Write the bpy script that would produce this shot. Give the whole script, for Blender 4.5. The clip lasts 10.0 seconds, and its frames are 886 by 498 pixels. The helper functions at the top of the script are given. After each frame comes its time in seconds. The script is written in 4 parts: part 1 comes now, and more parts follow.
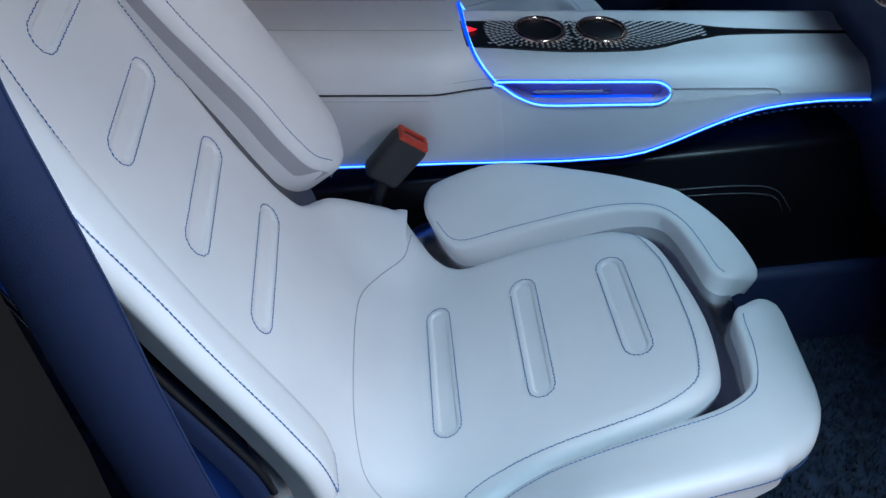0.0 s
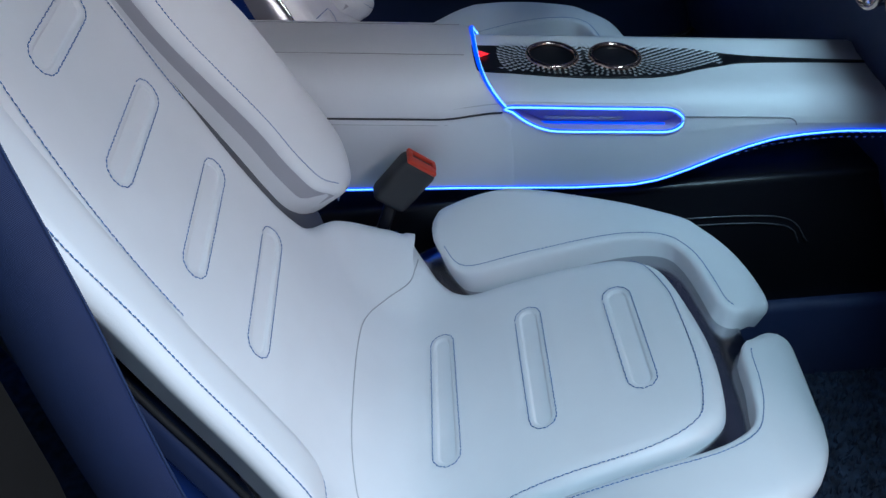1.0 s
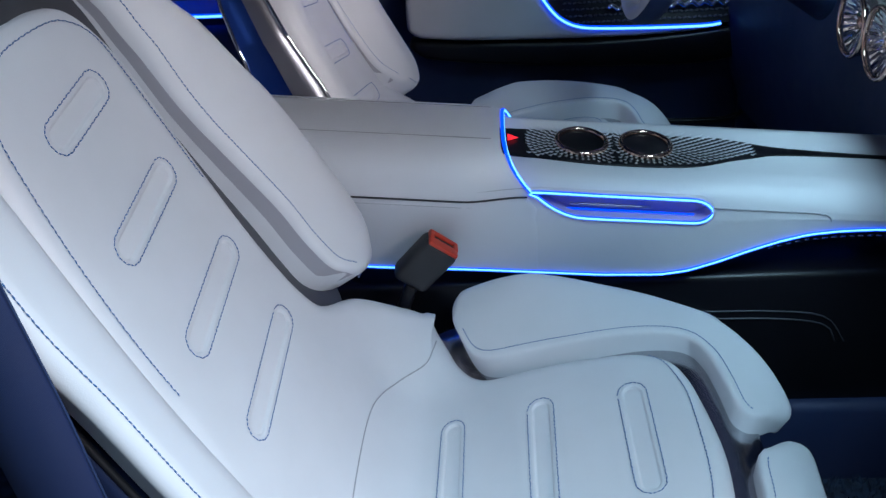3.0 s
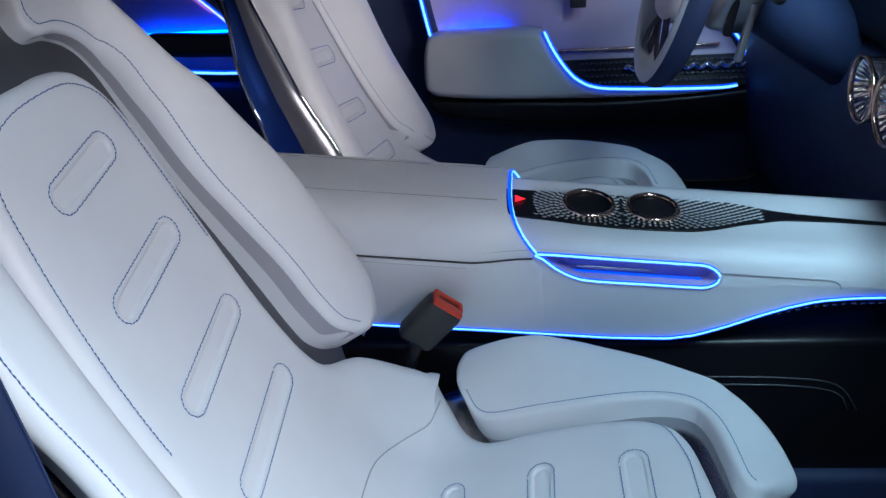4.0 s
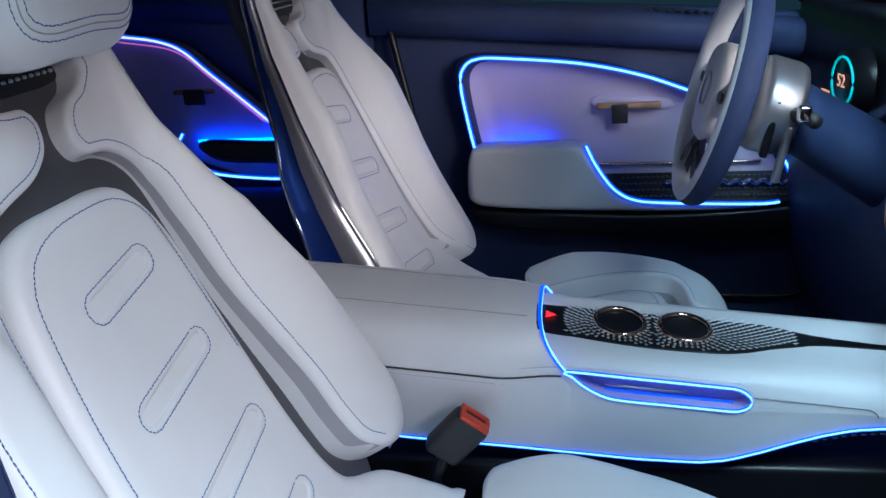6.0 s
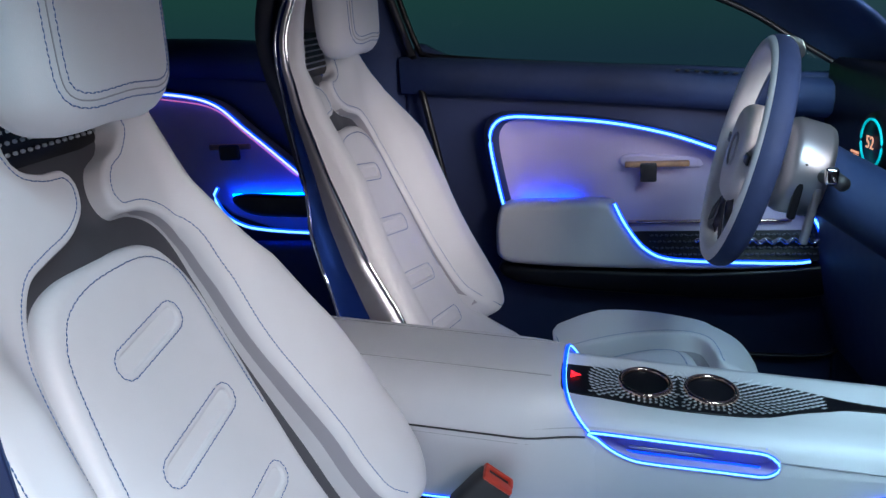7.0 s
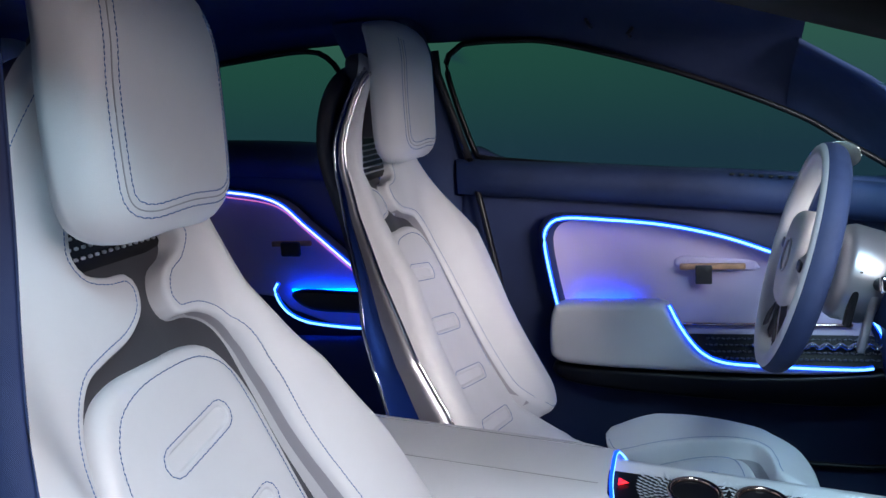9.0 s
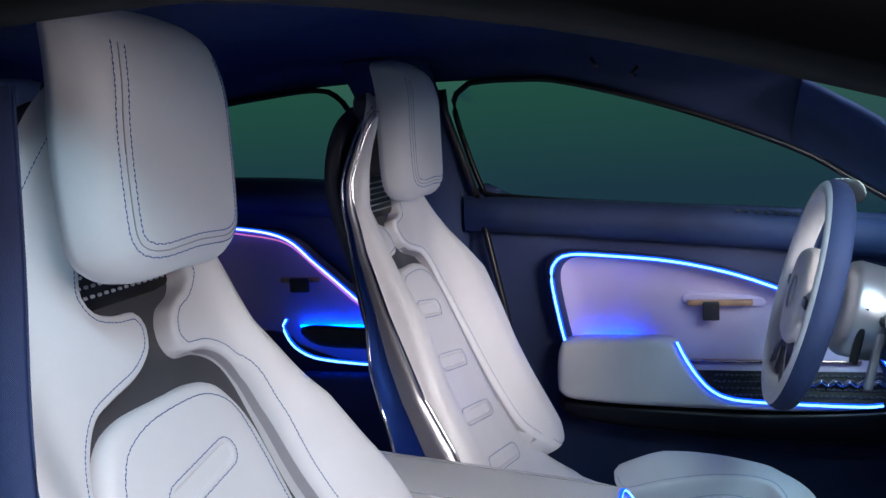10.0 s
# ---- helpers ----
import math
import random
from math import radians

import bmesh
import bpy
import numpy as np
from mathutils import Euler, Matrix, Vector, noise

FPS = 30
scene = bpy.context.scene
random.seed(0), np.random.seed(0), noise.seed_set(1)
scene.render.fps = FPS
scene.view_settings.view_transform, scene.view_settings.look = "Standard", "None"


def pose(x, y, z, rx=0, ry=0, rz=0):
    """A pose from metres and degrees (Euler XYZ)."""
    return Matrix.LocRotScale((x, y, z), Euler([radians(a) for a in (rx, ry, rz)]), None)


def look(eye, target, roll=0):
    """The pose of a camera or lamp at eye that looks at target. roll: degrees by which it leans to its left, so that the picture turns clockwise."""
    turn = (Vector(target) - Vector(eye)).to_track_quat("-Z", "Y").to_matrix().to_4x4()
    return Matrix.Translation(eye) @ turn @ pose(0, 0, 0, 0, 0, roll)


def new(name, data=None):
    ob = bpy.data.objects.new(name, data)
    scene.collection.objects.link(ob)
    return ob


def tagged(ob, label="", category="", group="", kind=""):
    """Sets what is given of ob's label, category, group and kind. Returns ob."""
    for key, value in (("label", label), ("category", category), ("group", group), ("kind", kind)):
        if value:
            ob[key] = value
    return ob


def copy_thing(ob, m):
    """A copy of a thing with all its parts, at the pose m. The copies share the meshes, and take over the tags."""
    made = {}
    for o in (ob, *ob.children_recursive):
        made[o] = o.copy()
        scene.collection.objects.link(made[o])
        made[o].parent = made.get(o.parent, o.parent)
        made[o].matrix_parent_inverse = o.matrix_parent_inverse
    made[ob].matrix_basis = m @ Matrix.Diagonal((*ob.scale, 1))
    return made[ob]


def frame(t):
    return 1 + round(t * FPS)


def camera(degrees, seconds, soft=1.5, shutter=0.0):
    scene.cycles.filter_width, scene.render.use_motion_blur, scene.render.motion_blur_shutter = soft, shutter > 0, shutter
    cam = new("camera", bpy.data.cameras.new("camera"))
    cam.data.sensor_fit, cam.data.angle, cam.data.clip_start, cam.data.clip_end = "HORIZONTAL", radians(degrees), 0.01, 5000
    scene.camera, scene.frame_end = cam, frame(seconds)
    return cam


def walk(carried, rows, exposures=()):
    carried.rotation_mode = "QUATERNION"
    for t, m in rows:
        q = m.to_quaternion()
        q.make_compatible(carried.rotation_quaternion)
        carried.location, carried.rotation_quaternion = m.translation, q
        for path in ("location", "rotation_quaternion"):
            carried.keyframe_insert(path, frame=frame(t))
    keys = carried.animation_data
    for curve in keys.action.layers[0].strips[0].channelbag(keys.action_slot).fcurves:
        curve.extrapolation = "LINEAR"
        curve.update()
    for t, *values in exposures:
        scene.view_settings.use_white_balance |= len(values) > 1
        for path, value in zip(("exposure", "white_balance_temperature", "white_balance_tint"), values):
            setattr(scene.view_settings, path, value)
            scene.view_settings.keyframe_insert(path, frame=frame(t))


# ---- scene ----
cam = camera(52.8, 10.0)
PATH = [
    (0, (-0.004, -0.65, 1.079), (0.032, 0.995, -0.059), -5.0),
    (0.5, (0.009, -0.644, 1.078), (0.022, 1.013, -0.041), -5.0),
    (1, (0.021, -0.639, 1.078), (0.002, 1.032, -0.02), -4.9),
    (1.5, (0.036, -0.631, 1.081), (-0.008, 1.056, 0.007), -4.8),
    (2, (0.052, -0.624, 1.084), (-0.021, 1.08, 0.04), -4.7),
    (2.5, (0.061, -0.62, 1.089), (-0.048, 1.099, 0.072), -4.5),
    (4, (0.098, -0.612, 1.104), (-0.103, 1.176, 0.232), -4.1),
    (4.5, (0.111, -0.611, 1.109), (-0.111, 1.198, 0.285), -4.0),
    (5, (0.116, -0.611, 1.115), (-0.132, 1.217, 0.341), -3.8),
    (5.5, (0.121, -0.612, 1.12), (-0.158, 1.233, 0.4), -3.7),
    (7, (0.137, -0.621, 1.138), (-0.247, 1.263, 0.588), -3.5),
    (7.5, (0.141, -0.624, 1.142), (-0.276, 1.268, 0.646), -3.5),
    (8, (0.148, -0.628, 1.148), (-0.307, 1.27, 0.709), -3.4),
    (8.5, (0.154, -0.631, 1.151), (-0.331, 1.27, 0.762), -3.4),
    (9, (0.16, -0.635, 1.156), (-0.359, 1.266, 0.814), -3.4),
    (9.5, (0.163, -0.638, 1.158), (-0.37, 1.266, 0.859), -3.4),
    (10, (0.169, -0.643, 1.161), (-0.371, 1.264, 0.897), -3.5),
]
walk(cam, [(t, look(eye, target, roll)) for t, eye, target, roll in PATH],
     [(0, -0.42, 6150, 10), (4.5, -0.2, 6250, 10), (7.5, 0.1, 6400, 11), (10, 0.4, 6450, 11)])

# ---- light ----
world = bpy.data.worlds.new("world")
scene.world = world
world.use_nodes = True
world.node_tree.nodes["Background"].inputs[0].default_value = (0.34, 0.42, 0.8, 1)
world.node_tree.nodes["Background"].inputs[1].default_value = 0.15


def softbox(name, eye, target, sx, sy, watts, colour):
    d = bpy.data.lights.new(name, "AREA")
    d.shape, d.size, d.size_y, d.energy, d.color = "RECTANGLE", sx, sy, watts, colour
    ob = new(name, d)
    ob.matrix_world = look(eye, target)
    return ob


# the hall's stage lights, above the open passenger door and before the windscreen
softbox("stage_light", (0.55, -0.95, 2.3), (0.2, 0.0, 0.5), 1.2, 0.6, 60, (0.54, 0.83, 1.0))
softbox("stage_light", (2.1, -1.45, 1.85), (-0.15, 0.4, 0.9), 1.4, 0.8, 66, (1.0, 0.9, 0.9))


# ---- materials ----
def material(name, colour, rough=0.5, metal=0.0, vary=0.12, scale=6.0, bump=0.0, grain=900.0, coat=0.0, sheen=0.0, spec=0.5):
    m = bpy.data.materials.new(name)
    m.use_nodes = True
    nt = m.node_tree
    b = nt.nodes["Principled BSDF"]
    b.inputs["Roughness"].default_value, b.inputs["Metallic"].default_value = rough, metal
    b.inputs["Coat Weight"].default_value, b.inputs["Sheen Weight"].default_value = coat, sheen
    b.inputs["Specular IOR Level"].default_value = spec
    tc = nt.nodes.new("ShaderNodeTexCoord")
    n1 = nt.nodes.new("ShaderNodeTexNoise")
    n1.inputs["Scale"].default_value, n1.inputs["Detail"].default_value = scale, 5
    nt.links.new(tc.outputs["Object"], n1.inputs["Vector"])
    ramp = nt.nodes.new("ShaderNodeMapRange")
    ramp.inputs[1].default_value, ramp.inputs[2].default_value = 0.3, 0.7
    ramp.inputs[3].default_value, ramp.inputs[4].default_value = 1 - vary, 1 + vary * 0.4
    nt.links.new(n1.outputs[0], ramp.inputs[0])
    mix = nt.nodes.new("ShaderNodeVectorMath")
    mix.operation = "SCALE"
    mix.inputs[0].default_value = colour
    nt.links.new(ramp.outputs[0], mix.inputs["Scale"])
    nt.links.new(mix.outputs[0], b.inputs["Base Color"])
    rr = nt.nodes.new("ShaderNodeMapRange")
    rr.inputs[3].default_value, rr.inputs[4].default_value = rough * 0.88, min(1, rough * 1.12)
    n2 = nt.nodes.new("ShaderNodeTexNoise")
    n2.inputs["Scale"].default_value, n2.inputs["Detail"].default_value = scale * 7, 4
    nt.links.new(tc.outputs["Object"], n2.inputs["Vector"])
    nt.links.new(n2.outputs[0], rr.inputs[0])
    nt.links.new(rr.outputs[0], b.inputs["Roughness"])
    if bump:
        v = nt.nodes.new("ShaderNodeTexVoronoi")
        v.inputs["Scale"].default_value = grain
        nt.links.new(tc.outputs["Object"], v.inputs["Vector"])
        bp = nt.nodes.new("ShaderNodeBump")
        bp.inputs["Strength"].default_value, bp.inputs["Distance"].default_value = bump, 0.0006
        nt.links.new(v.outputs["Distance"], bp.inputs["Height"])
        nt.links.new(bp.outputs[0], b.inputs["Normal"])
    return m


def glow(name, colour, strength):
    m = bpy.data.materials.new(name)
    m.use_nodes = True
    b = m.node_tree.nodes["Principled BSDF"]
    b.inputs["Base Color"].default_value = (*colour, 1)
    b.inputs["Emission Color"].default_value = (*colour, 1)
    b.inputs["Emission Strength"].default_value = strength
    return m


def weave(name, colour, rough, scale):
    m = material(name, colour, rough, vary=0.2)
    nt = m.node_tree
    tc = nt.nodes.new("ShaderNodeTexCoord")
    w = nt.nodes.new("ShaderNodeTexWave")
    w.bands_direction = "DIAGONAL"
    w.inputs["Scale"].default_value, w.inputs["Distortion"].default_value = scale, 0.4
    nt.links.new(tc.outputs["Object"], w.inputs["Vector"])
    bp = nt.nodes.new("ShaderNodeBump")
    bp.inputs["Strength"].default_value, bp.inputs["Distance"].default_value = 0.5, 0.0008
    nt.links.new(w.outputs[0], bp.inputs["Height"])
    nt.links.new(bp.outputs[0], nt.nodes["Principled BSDF"].inputs["Normal"])
    return m


LEATHER = material("white_leather", (0.72, 0.72, 0.75), 0.42, vary=0.05, scale=9, bump=0.12, grain=1100)
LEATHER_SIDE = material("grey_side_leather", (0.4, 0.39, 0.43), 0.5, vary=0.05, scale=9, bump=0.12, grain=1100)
CONSOLE = material("console_leather", (0.66, 0.66, 0.7), 0.4, vary=0.05, scale=8, bump=0.1, grain=1100)
THREAD = material("blue_thread", (0.05, 0.15, 0.38), 0.6, vary=0.1)
SEAM = material("seam_crease", (0.4, 0.4, 0.43), 0.7, vary=0.1)
SATIN = material("satin_metal", (0.42, 0.41, 0.44), 0.36, 0.85, vary=0.1)
POLISHED = material("polished_tray_metal", (0.5, 0.5, 0.53), 0.2, 1.0, vary=0.08)
GREY = material("grey_frame", (0.085, 0.085, 0.1), 0.42, 0.3, vary=0.1)
CHROME = material("polished_chrome", (0.85, 0.83, 0.82), 0.1, 1.0, vary=0.05)
ROSE = material("rose_gold", (0.75, 0.5, 0.4), 0.15, 1.0, vary=0.08)
NAVY = material("navy_trim", (0.02, 0.033, 0.095), 0.55, vary=0.25, scale=5, bump=0.15, grain=1500)
NAVY_SOFT = material("navy_suede", (0.013, 0.03, 0.098), 0.75, vary=0.25, scale=8, bump=0.2, grain=1800)
BELT = weave("navy_webbing", (0.009, 0.021, 0.085), 0.7, 420)
BLACK = material("gloss_black", (0.006, 0.006, 0.009), 0.34, vary=0.2, spec=0.35)
DARK = material("dark_plastic", (0.022, 0.022, 0.026), 0.5, vary=0.25, bump=0.15, grain=1500)
PILLAR = material("dark_pillar_trim", (0.008, 0.007, 0.007), 0.8, vary=0.3, bump=0.1, spec=0.12)
CARPET = material("navy_carpet", (0.017, 0.036, 0.075), 0.95, vary=0.6, scale=60, bump=0.6, grain=400)
RED = material("red_plastic", (0.55, 0.045, 0.02), 0.35, vary=0.1)
LILAC = material("lilac_panel", (0.52, 0.45, 0.6), 0.5, vary=0.06)
# blue reflections on the dark lacquer are put into this base colour
SHELL = material("lacquer_shell_blue_sheen", (0.03, 0.09, 0.42), 0.22, 0.6, vary=0.15)
WOOD = material("light_wood", (0.42, 0.24, 0.13), 0.45, vary=0.4, scale=40)
SILVER = material("bright_lattice_metal", (0.75, 0.76, 0.8), 0.35, 0.55, vary=0.08)
BLUE_LED = glow("blue_light_strip", (0.01, 0.07, 1.0), 8.0)
ICE_LED = glow("ice_light_strip", (0.16, 0.5, 1.0), 2.6)
LILAC_LED = glow("lilac_light_strip", (0.3, 0.36, 1.0), 2.8)
PINK_GLOW = glow("rose_glow_strip", (1.0, 0.25, 0.45), 0.5)
SHEATH_LED = glow("blue_light_guide", (0.0, 0.07, 1.0), 1.6)
WASH_LED = glow("blue_wash_light", (0.0, 0.05, 1.0), 40.0)
RED_LED = glow("red_lamp", (1.0, 0.02, 0.03), 1.6)
TEAL_LED = glow("teal_dial_ring", (0.0, 0.4, 0.45), 0.9)
AMBER_LED = glow("amber_digits", (1.0, 0.42, 0.25), 0.8)

GLASS = bpy.data.materials.new("window_glass")
GLASS.use_nodes = True
_g = GLASS.node_tree.nodes["Principled BSDF"]
_g.inputs["Base Color"].default_value = (0.55, 0.75, 0.7, 1)
_g.inputs["Transmission Weight"].default_value, _g.inputs["Roughness"].default_value, _g.inputs["IOR"].default_value = 1.0, 0.02, 1.1
CRYSTAL = bpy.data.materials.new("crystal_glass")
CRYSTAL.use_nodes = True
_g = CRYSTAL.node_tree.nodes["Principled BSDF"]
_g.inputs["Base Color"].default_value = (0.95, 0.9, 0.9, 1)
_g.inputs["Transmission Weight"].default_value, _g.inputs["Roughness"].default_value, _g.inputs["IOR"].default_value = 1.0, 0.05, 1.5


# ---- mesh helpers ----
def thing(name, at, label, category, group="", kind=""):
    ob = new(name)
    ob.empty_display_size = 0.05
    ob.location = at
    return tagged(ob, label, category, group, kind)


def mesh_of(name, verts, faces, mat, smooth=True):
    me = bpy.data.meshes.new(name)
    me.from_pydata([tuple(v) for v in verts], [], [tuple(f) for f in faces])
    me.materials.append(mat)
    if smooth:
        me.polygons.foreach_set("use_smooth", [True] * len(me.polygons))
    me.update()
    return me


def part(name, data, parent=None, label="", kind="", sharp=None):
    """data: (verts, faces, material) in the parent's own space, or a mesh."""
    me = data if isinstance(data, bpy.types.Mesh) else mesh_of(name, *data)
    if sharp:
        me.set_sharp_from_angle(angle=radians(sharp))
    ob = new(name, me)
    ob.parent = parent
    return tagged(ob, label, kind=kind)


def spline(points, step=0.006, closed=False):
    p = np.array(points, float)
    p = np.vstack([p[-1], p, p[0], p[1]]) if closed else np.vstack([2 * p[0] - p[1], p, 2 * p[-1] - p[-2]])
    out = []
    for i in range(1, len(p) - 2):
        a, b, c, d = p[i - 1:i + 3]
        n = max(1, int(np.linalg.norm(c - b) / step))
        for k in range(n):
            t = k / n
            out.append(0.5 * (2 * b + (c - a) * t + (2 * a - 5 * b + 4 * c - d) * t * t + (3 * b - a - 3 * c + d) * t ** 3))
    if not closed:
        out.append(p[-2])
    return np.array(out)


def tube(path, r, mat, sides=8, closed=False, flat=1.0, up=(0, 0, 1)):
    """A round or flattened rod along a path."""
    p = np.array(path, float)
    n = len(p)
    tg = (np.roll(p, -1, 0) - np.roll(p, 1, 0)) if closed else np.gradient(p, axis=0)
    tg /= np.linalg.norm(tg, axis=1)[:, None] + 1e-12
    verts, faces = [], []
    for q, t in zip(p, tg):
        a = np.cross(t, up)
        a /= np.linalg.norm(a) + 1e-9
        b = np.cross(a, t)
        for k in range(sides):
            w = 2 * math.pi * k / sides
            verts.append(q + r * (math.cos(w) * a + flat * math.sin(w) * b))
    for i in range(n if closed else n - 1):
        for k in range(sides):
            j, l = (i + 1) % n, (k + 1) % sides
            faces.append((i * sides + k, i * sides + l, j * sides + l, j * sides + k))
    if not closed:
        faces += [tuple(range(sides))[::-1], tuple((n - 1) * sides + k for k in range(sides))]
    return verts, faces, mat


def loft(rows, mat, closed=False, caps=False):
    """A skin over rows of equally many points."""
    m = len(rows[0])
    verts = [v for r in rows for v in r]
    faces = []
    for i in range(len(rows) - 1):
        for k in range(m if closed else m - 1):
            l = (k + 1) % m
            faces.append((i * m + k, i * m + l, (i + 1) * m + l, (i + 1) * m + k))
    if caps:
        faces += [tuple(range(m))[::-1], tuple((len(rows) - 1) * m + k for k in range(m))]
    return verts, faces, mat


def block(cx, cy, cz, sx, sy, sz, mat, bevel=0.006, segments=3):
    bm = bmesh.new()
    bmesh.ops.create_cube(bm, size=1, matrix=Matrix.Translation((cx, cy, cz)) @ Matrix.Diagonal((sx, sy, sz, 1)))
    if bevel:
        bmesh.ops.bevel(bm, geom=bm.edges[:], offset=bevel, segments=segments, profile=0.5, affect="EDGES")
    bm.verts.index_update()
    out = [v.co.copy() for v in bm.verts], [[v.index for v in f.verts] for f in bm.faces], mat
    bm.free()
    return out


def joined(*pieces):
    verts, faces = [], []
    for v, f, _ in pieces:
        n = len(verts)
        verts += list(v)
        faces += [tuple(i + n for i in q) for q in f]
    return verts, faces, pieces[0][2]


def moved(piece, m):
    return [m @ Vector(v) for v in piece[0]], piece[1], piece[2]


def distance(pts, poly, closed=True):
    """The distance of each point to a polyline, and whether it lies within."""
    a = np.asarray(poly)
    b = np.roll(a, -1, 0) if closed else a[1:]
    a = a if closed else a[:-1]
    best = np.full(len(pts), 1e9)
    inside = np.zeros(len(pts), bool)
    for p, q in zip(a, b):
        d = q - p
        u = np.clip(((pts - p) @ d) / (d @ d + 1e-15), 0, 1)
        best = np.minimum(best, np.hypot(*(pts - p - u[:, None] * d).T))
        if closed:
            cross = (p[1] > pts[:, 1]) != (q[1] > pts[:, 1])
            xs = p[0] + (pts[:, 1] - p[1]) * (q[0] - p[0]) / (q[1] - p[1] + 1e-15)
            inside ^= cross & (pts[:, 0] < xs)
    return best, inside


def cushion_mesh(outline, place, top, base, radius, mat, grid=0.009, marks=(), relief=None, flare=None):
    """A padded form over a closed outline of a plane (u, v): place(u, v, height) lays it out, top(u, v) is its height inside the rounded rim, flare(u, v) how far its wall leans outwards at the foot."""
    from mathutils.geometry import delaunay_2d_cdt
    rim = np.array(outline)
    tg = np.roll(rim, -1, 0) - np.roll(rim, 1, 0)
    nn = np.c_[-tg[:, 1], tg[:, 0]] / (np.linalg.norm(tg, axis=1)[:, None] + 1e-12)
    area = np.sum(rim[:, 0] * np.roll(rim[:, 1], -1) - np.roll(rim[:, 0], -1) * rim[:, 1])
    nn *= 1 if area > 0 else -1
    extra = []
    bend, radius = radius, 0.016 if callable(radius) else radius
    for f in (0.06, 0.2, 0.42, 0.7, 1.0):
        ring = rim + nn * radius * f
        d, ins = distance(ring, rim)
        extra.append(ring[ins & (d > radius * f * 0.93)])
    lo, hi = rim.min(0), rim.max(0)
    gx, gy = np.meshgrid(np.arange(lo[0], hi[0], grid), np.arange(lo[1], hi[1], grid))
    g = np.c_[gx.ravel(), gy.ravel()]
    d, ins = distance(g, rim)
    keep = ins & (d > radius * 1.1)
    for m in marks:
        keep &= distance(g, m)[0] > grid * 0.45
    extra.append(g[keep])
    for m in marks:
        d, ins = distance(np.asarray(m), rim)
        extra.append(np.asarray(m)[ins & (d > 0.002)])
    pts = np.vstack([rim, *extra])
    n = len(rim)
    co, _, tri, *_ = delaunay_2d_cdt([Vector(p) for p in pts], [(i, (i + 1) % n) for i in range(n)], [], 1, 1e-6)
    uv = np.array([tuple(c) for c in co])
    d, _ = distance(uv, rim)
    if callable(bend):
        radius = bend(uv)
    k = np.minimum(d, radius)
    drop = radius - np.sqrt(np.maximum(0, radius ** 2 - (radius - k) ** 2))
    hs = np.array([top(u, v) for u, v in uv]) - drop
    if relief is not None:
        hs = hs + relief(uv)
    m = len(uv)
    verts = [place(u, v, h) for (u, v), h in zip(uv, hs)] + [place(u, v, min(base(u, v) if callable(base) else base, h)) for (u, v), h in zip(uv, hs)]
    tri = [tuple(t) for t in tri]
    count = {}
    for t in tri:
        for i in range(len(t)):
            e = (t[i], t[(i + 1) % len(t)])
            count[frozenset(e)] = count.get(frozenset(e), []) + [e]
    faces = list(tri) + ([] if flare else [tuple(i + m for i in t[::-1]) for t in tri])
    waist = {}
    for es in count.values():
        if len(es) == 1:
            a, b = es[0]
            for i in (a, b):
                if i not in waist:
                    k = int(np.argmin(np.hypot(*(rim - uv[i]).T)))
                    lean = flare(*uv[i]) if flare else 0.0
                    low = base(*uv[i]) if callable(base) else base
                    foot, knee = uv[i] - nn[k] * lean, uv[i] - nn[k] * lean * 0.2
                    waist[i] = len(verts)
                    verts.append(place(*knee, min(hs[i], hs[i] + 0.2 * (low - hs[i]))))
                    verts[i + m] = place(*foot, min(low, hs[i]))
            faces += [(b, a, waist[a], waist[b]), (waist[b], waist[a], a + m, b + m)]
    return verts, faces, mat


def stitches(path, lay, mat=None, pitch=0.0046, length=0.004, r=0.00064, closed=False, wobble=0.0004):
    """Separate thread stitches along a path in (u, v); lay(u, v) gives the place on the surface."""
    p = np.array(path, float)
    if closed:
        p = np.vstack([p, p[:1]])
    s = np.r_[0, np.cumsum(np.linalg.norm(np.diff(p, axis=0), axis=1))]
    verts, faces = [], []
    for i, a in enumerate(np.arange(0, s[-1] - length, pitch)):
        w = wobble * (1 if i % 2 else -1)
        q0 = np.array([np.interp(a, s, p[:, 0]), np.interp(a, s, p[:, 1])])
        q1 = np.array([np.interp(a + length, s, p[:, 0]), np.interp(a + length, s, p[:, 1])])
        dn = q1 - q0
        side = np.array([-dn[1], dn[0]]) / (np.linalg.norm(dn) + 1e-12)
        a0, a1 = np.array(lay(*(q0 + w * side))), np.array(lay(*(q1 - w * side)))
        t = a1 - a0
        b0 = np.array(lay(*(q0 + (w + 0.001) * side))) - a0
        b0 = b0 / (np.linalg.norm(b0) + 1e-12) * r
        c0 = np.cross(t, b0)
        c0 = c0 / (np.linalg.norm(c0) + 1e-12) * r
        n = len(verts)
        for f in (0.0, 0.5, 1.0):
            g = 0.45 if f != 0.5 else 1.15
            for q in (b0, c0, -b0, -c0):
                verts.append(a0 + t * f + q * g)
        for o in (0, 4):
            for k in range(4):
                l = (k + 1) % 4
                faces.append((n + o + k, n + o + l, n + o + 4 + l, n + o + 4 + k))
        faces += [(n + 3, n + 2, n + 1, n), (n + 8, n + 9, n + 10, n + 11)]
    return verts, faces, mat or THREAD


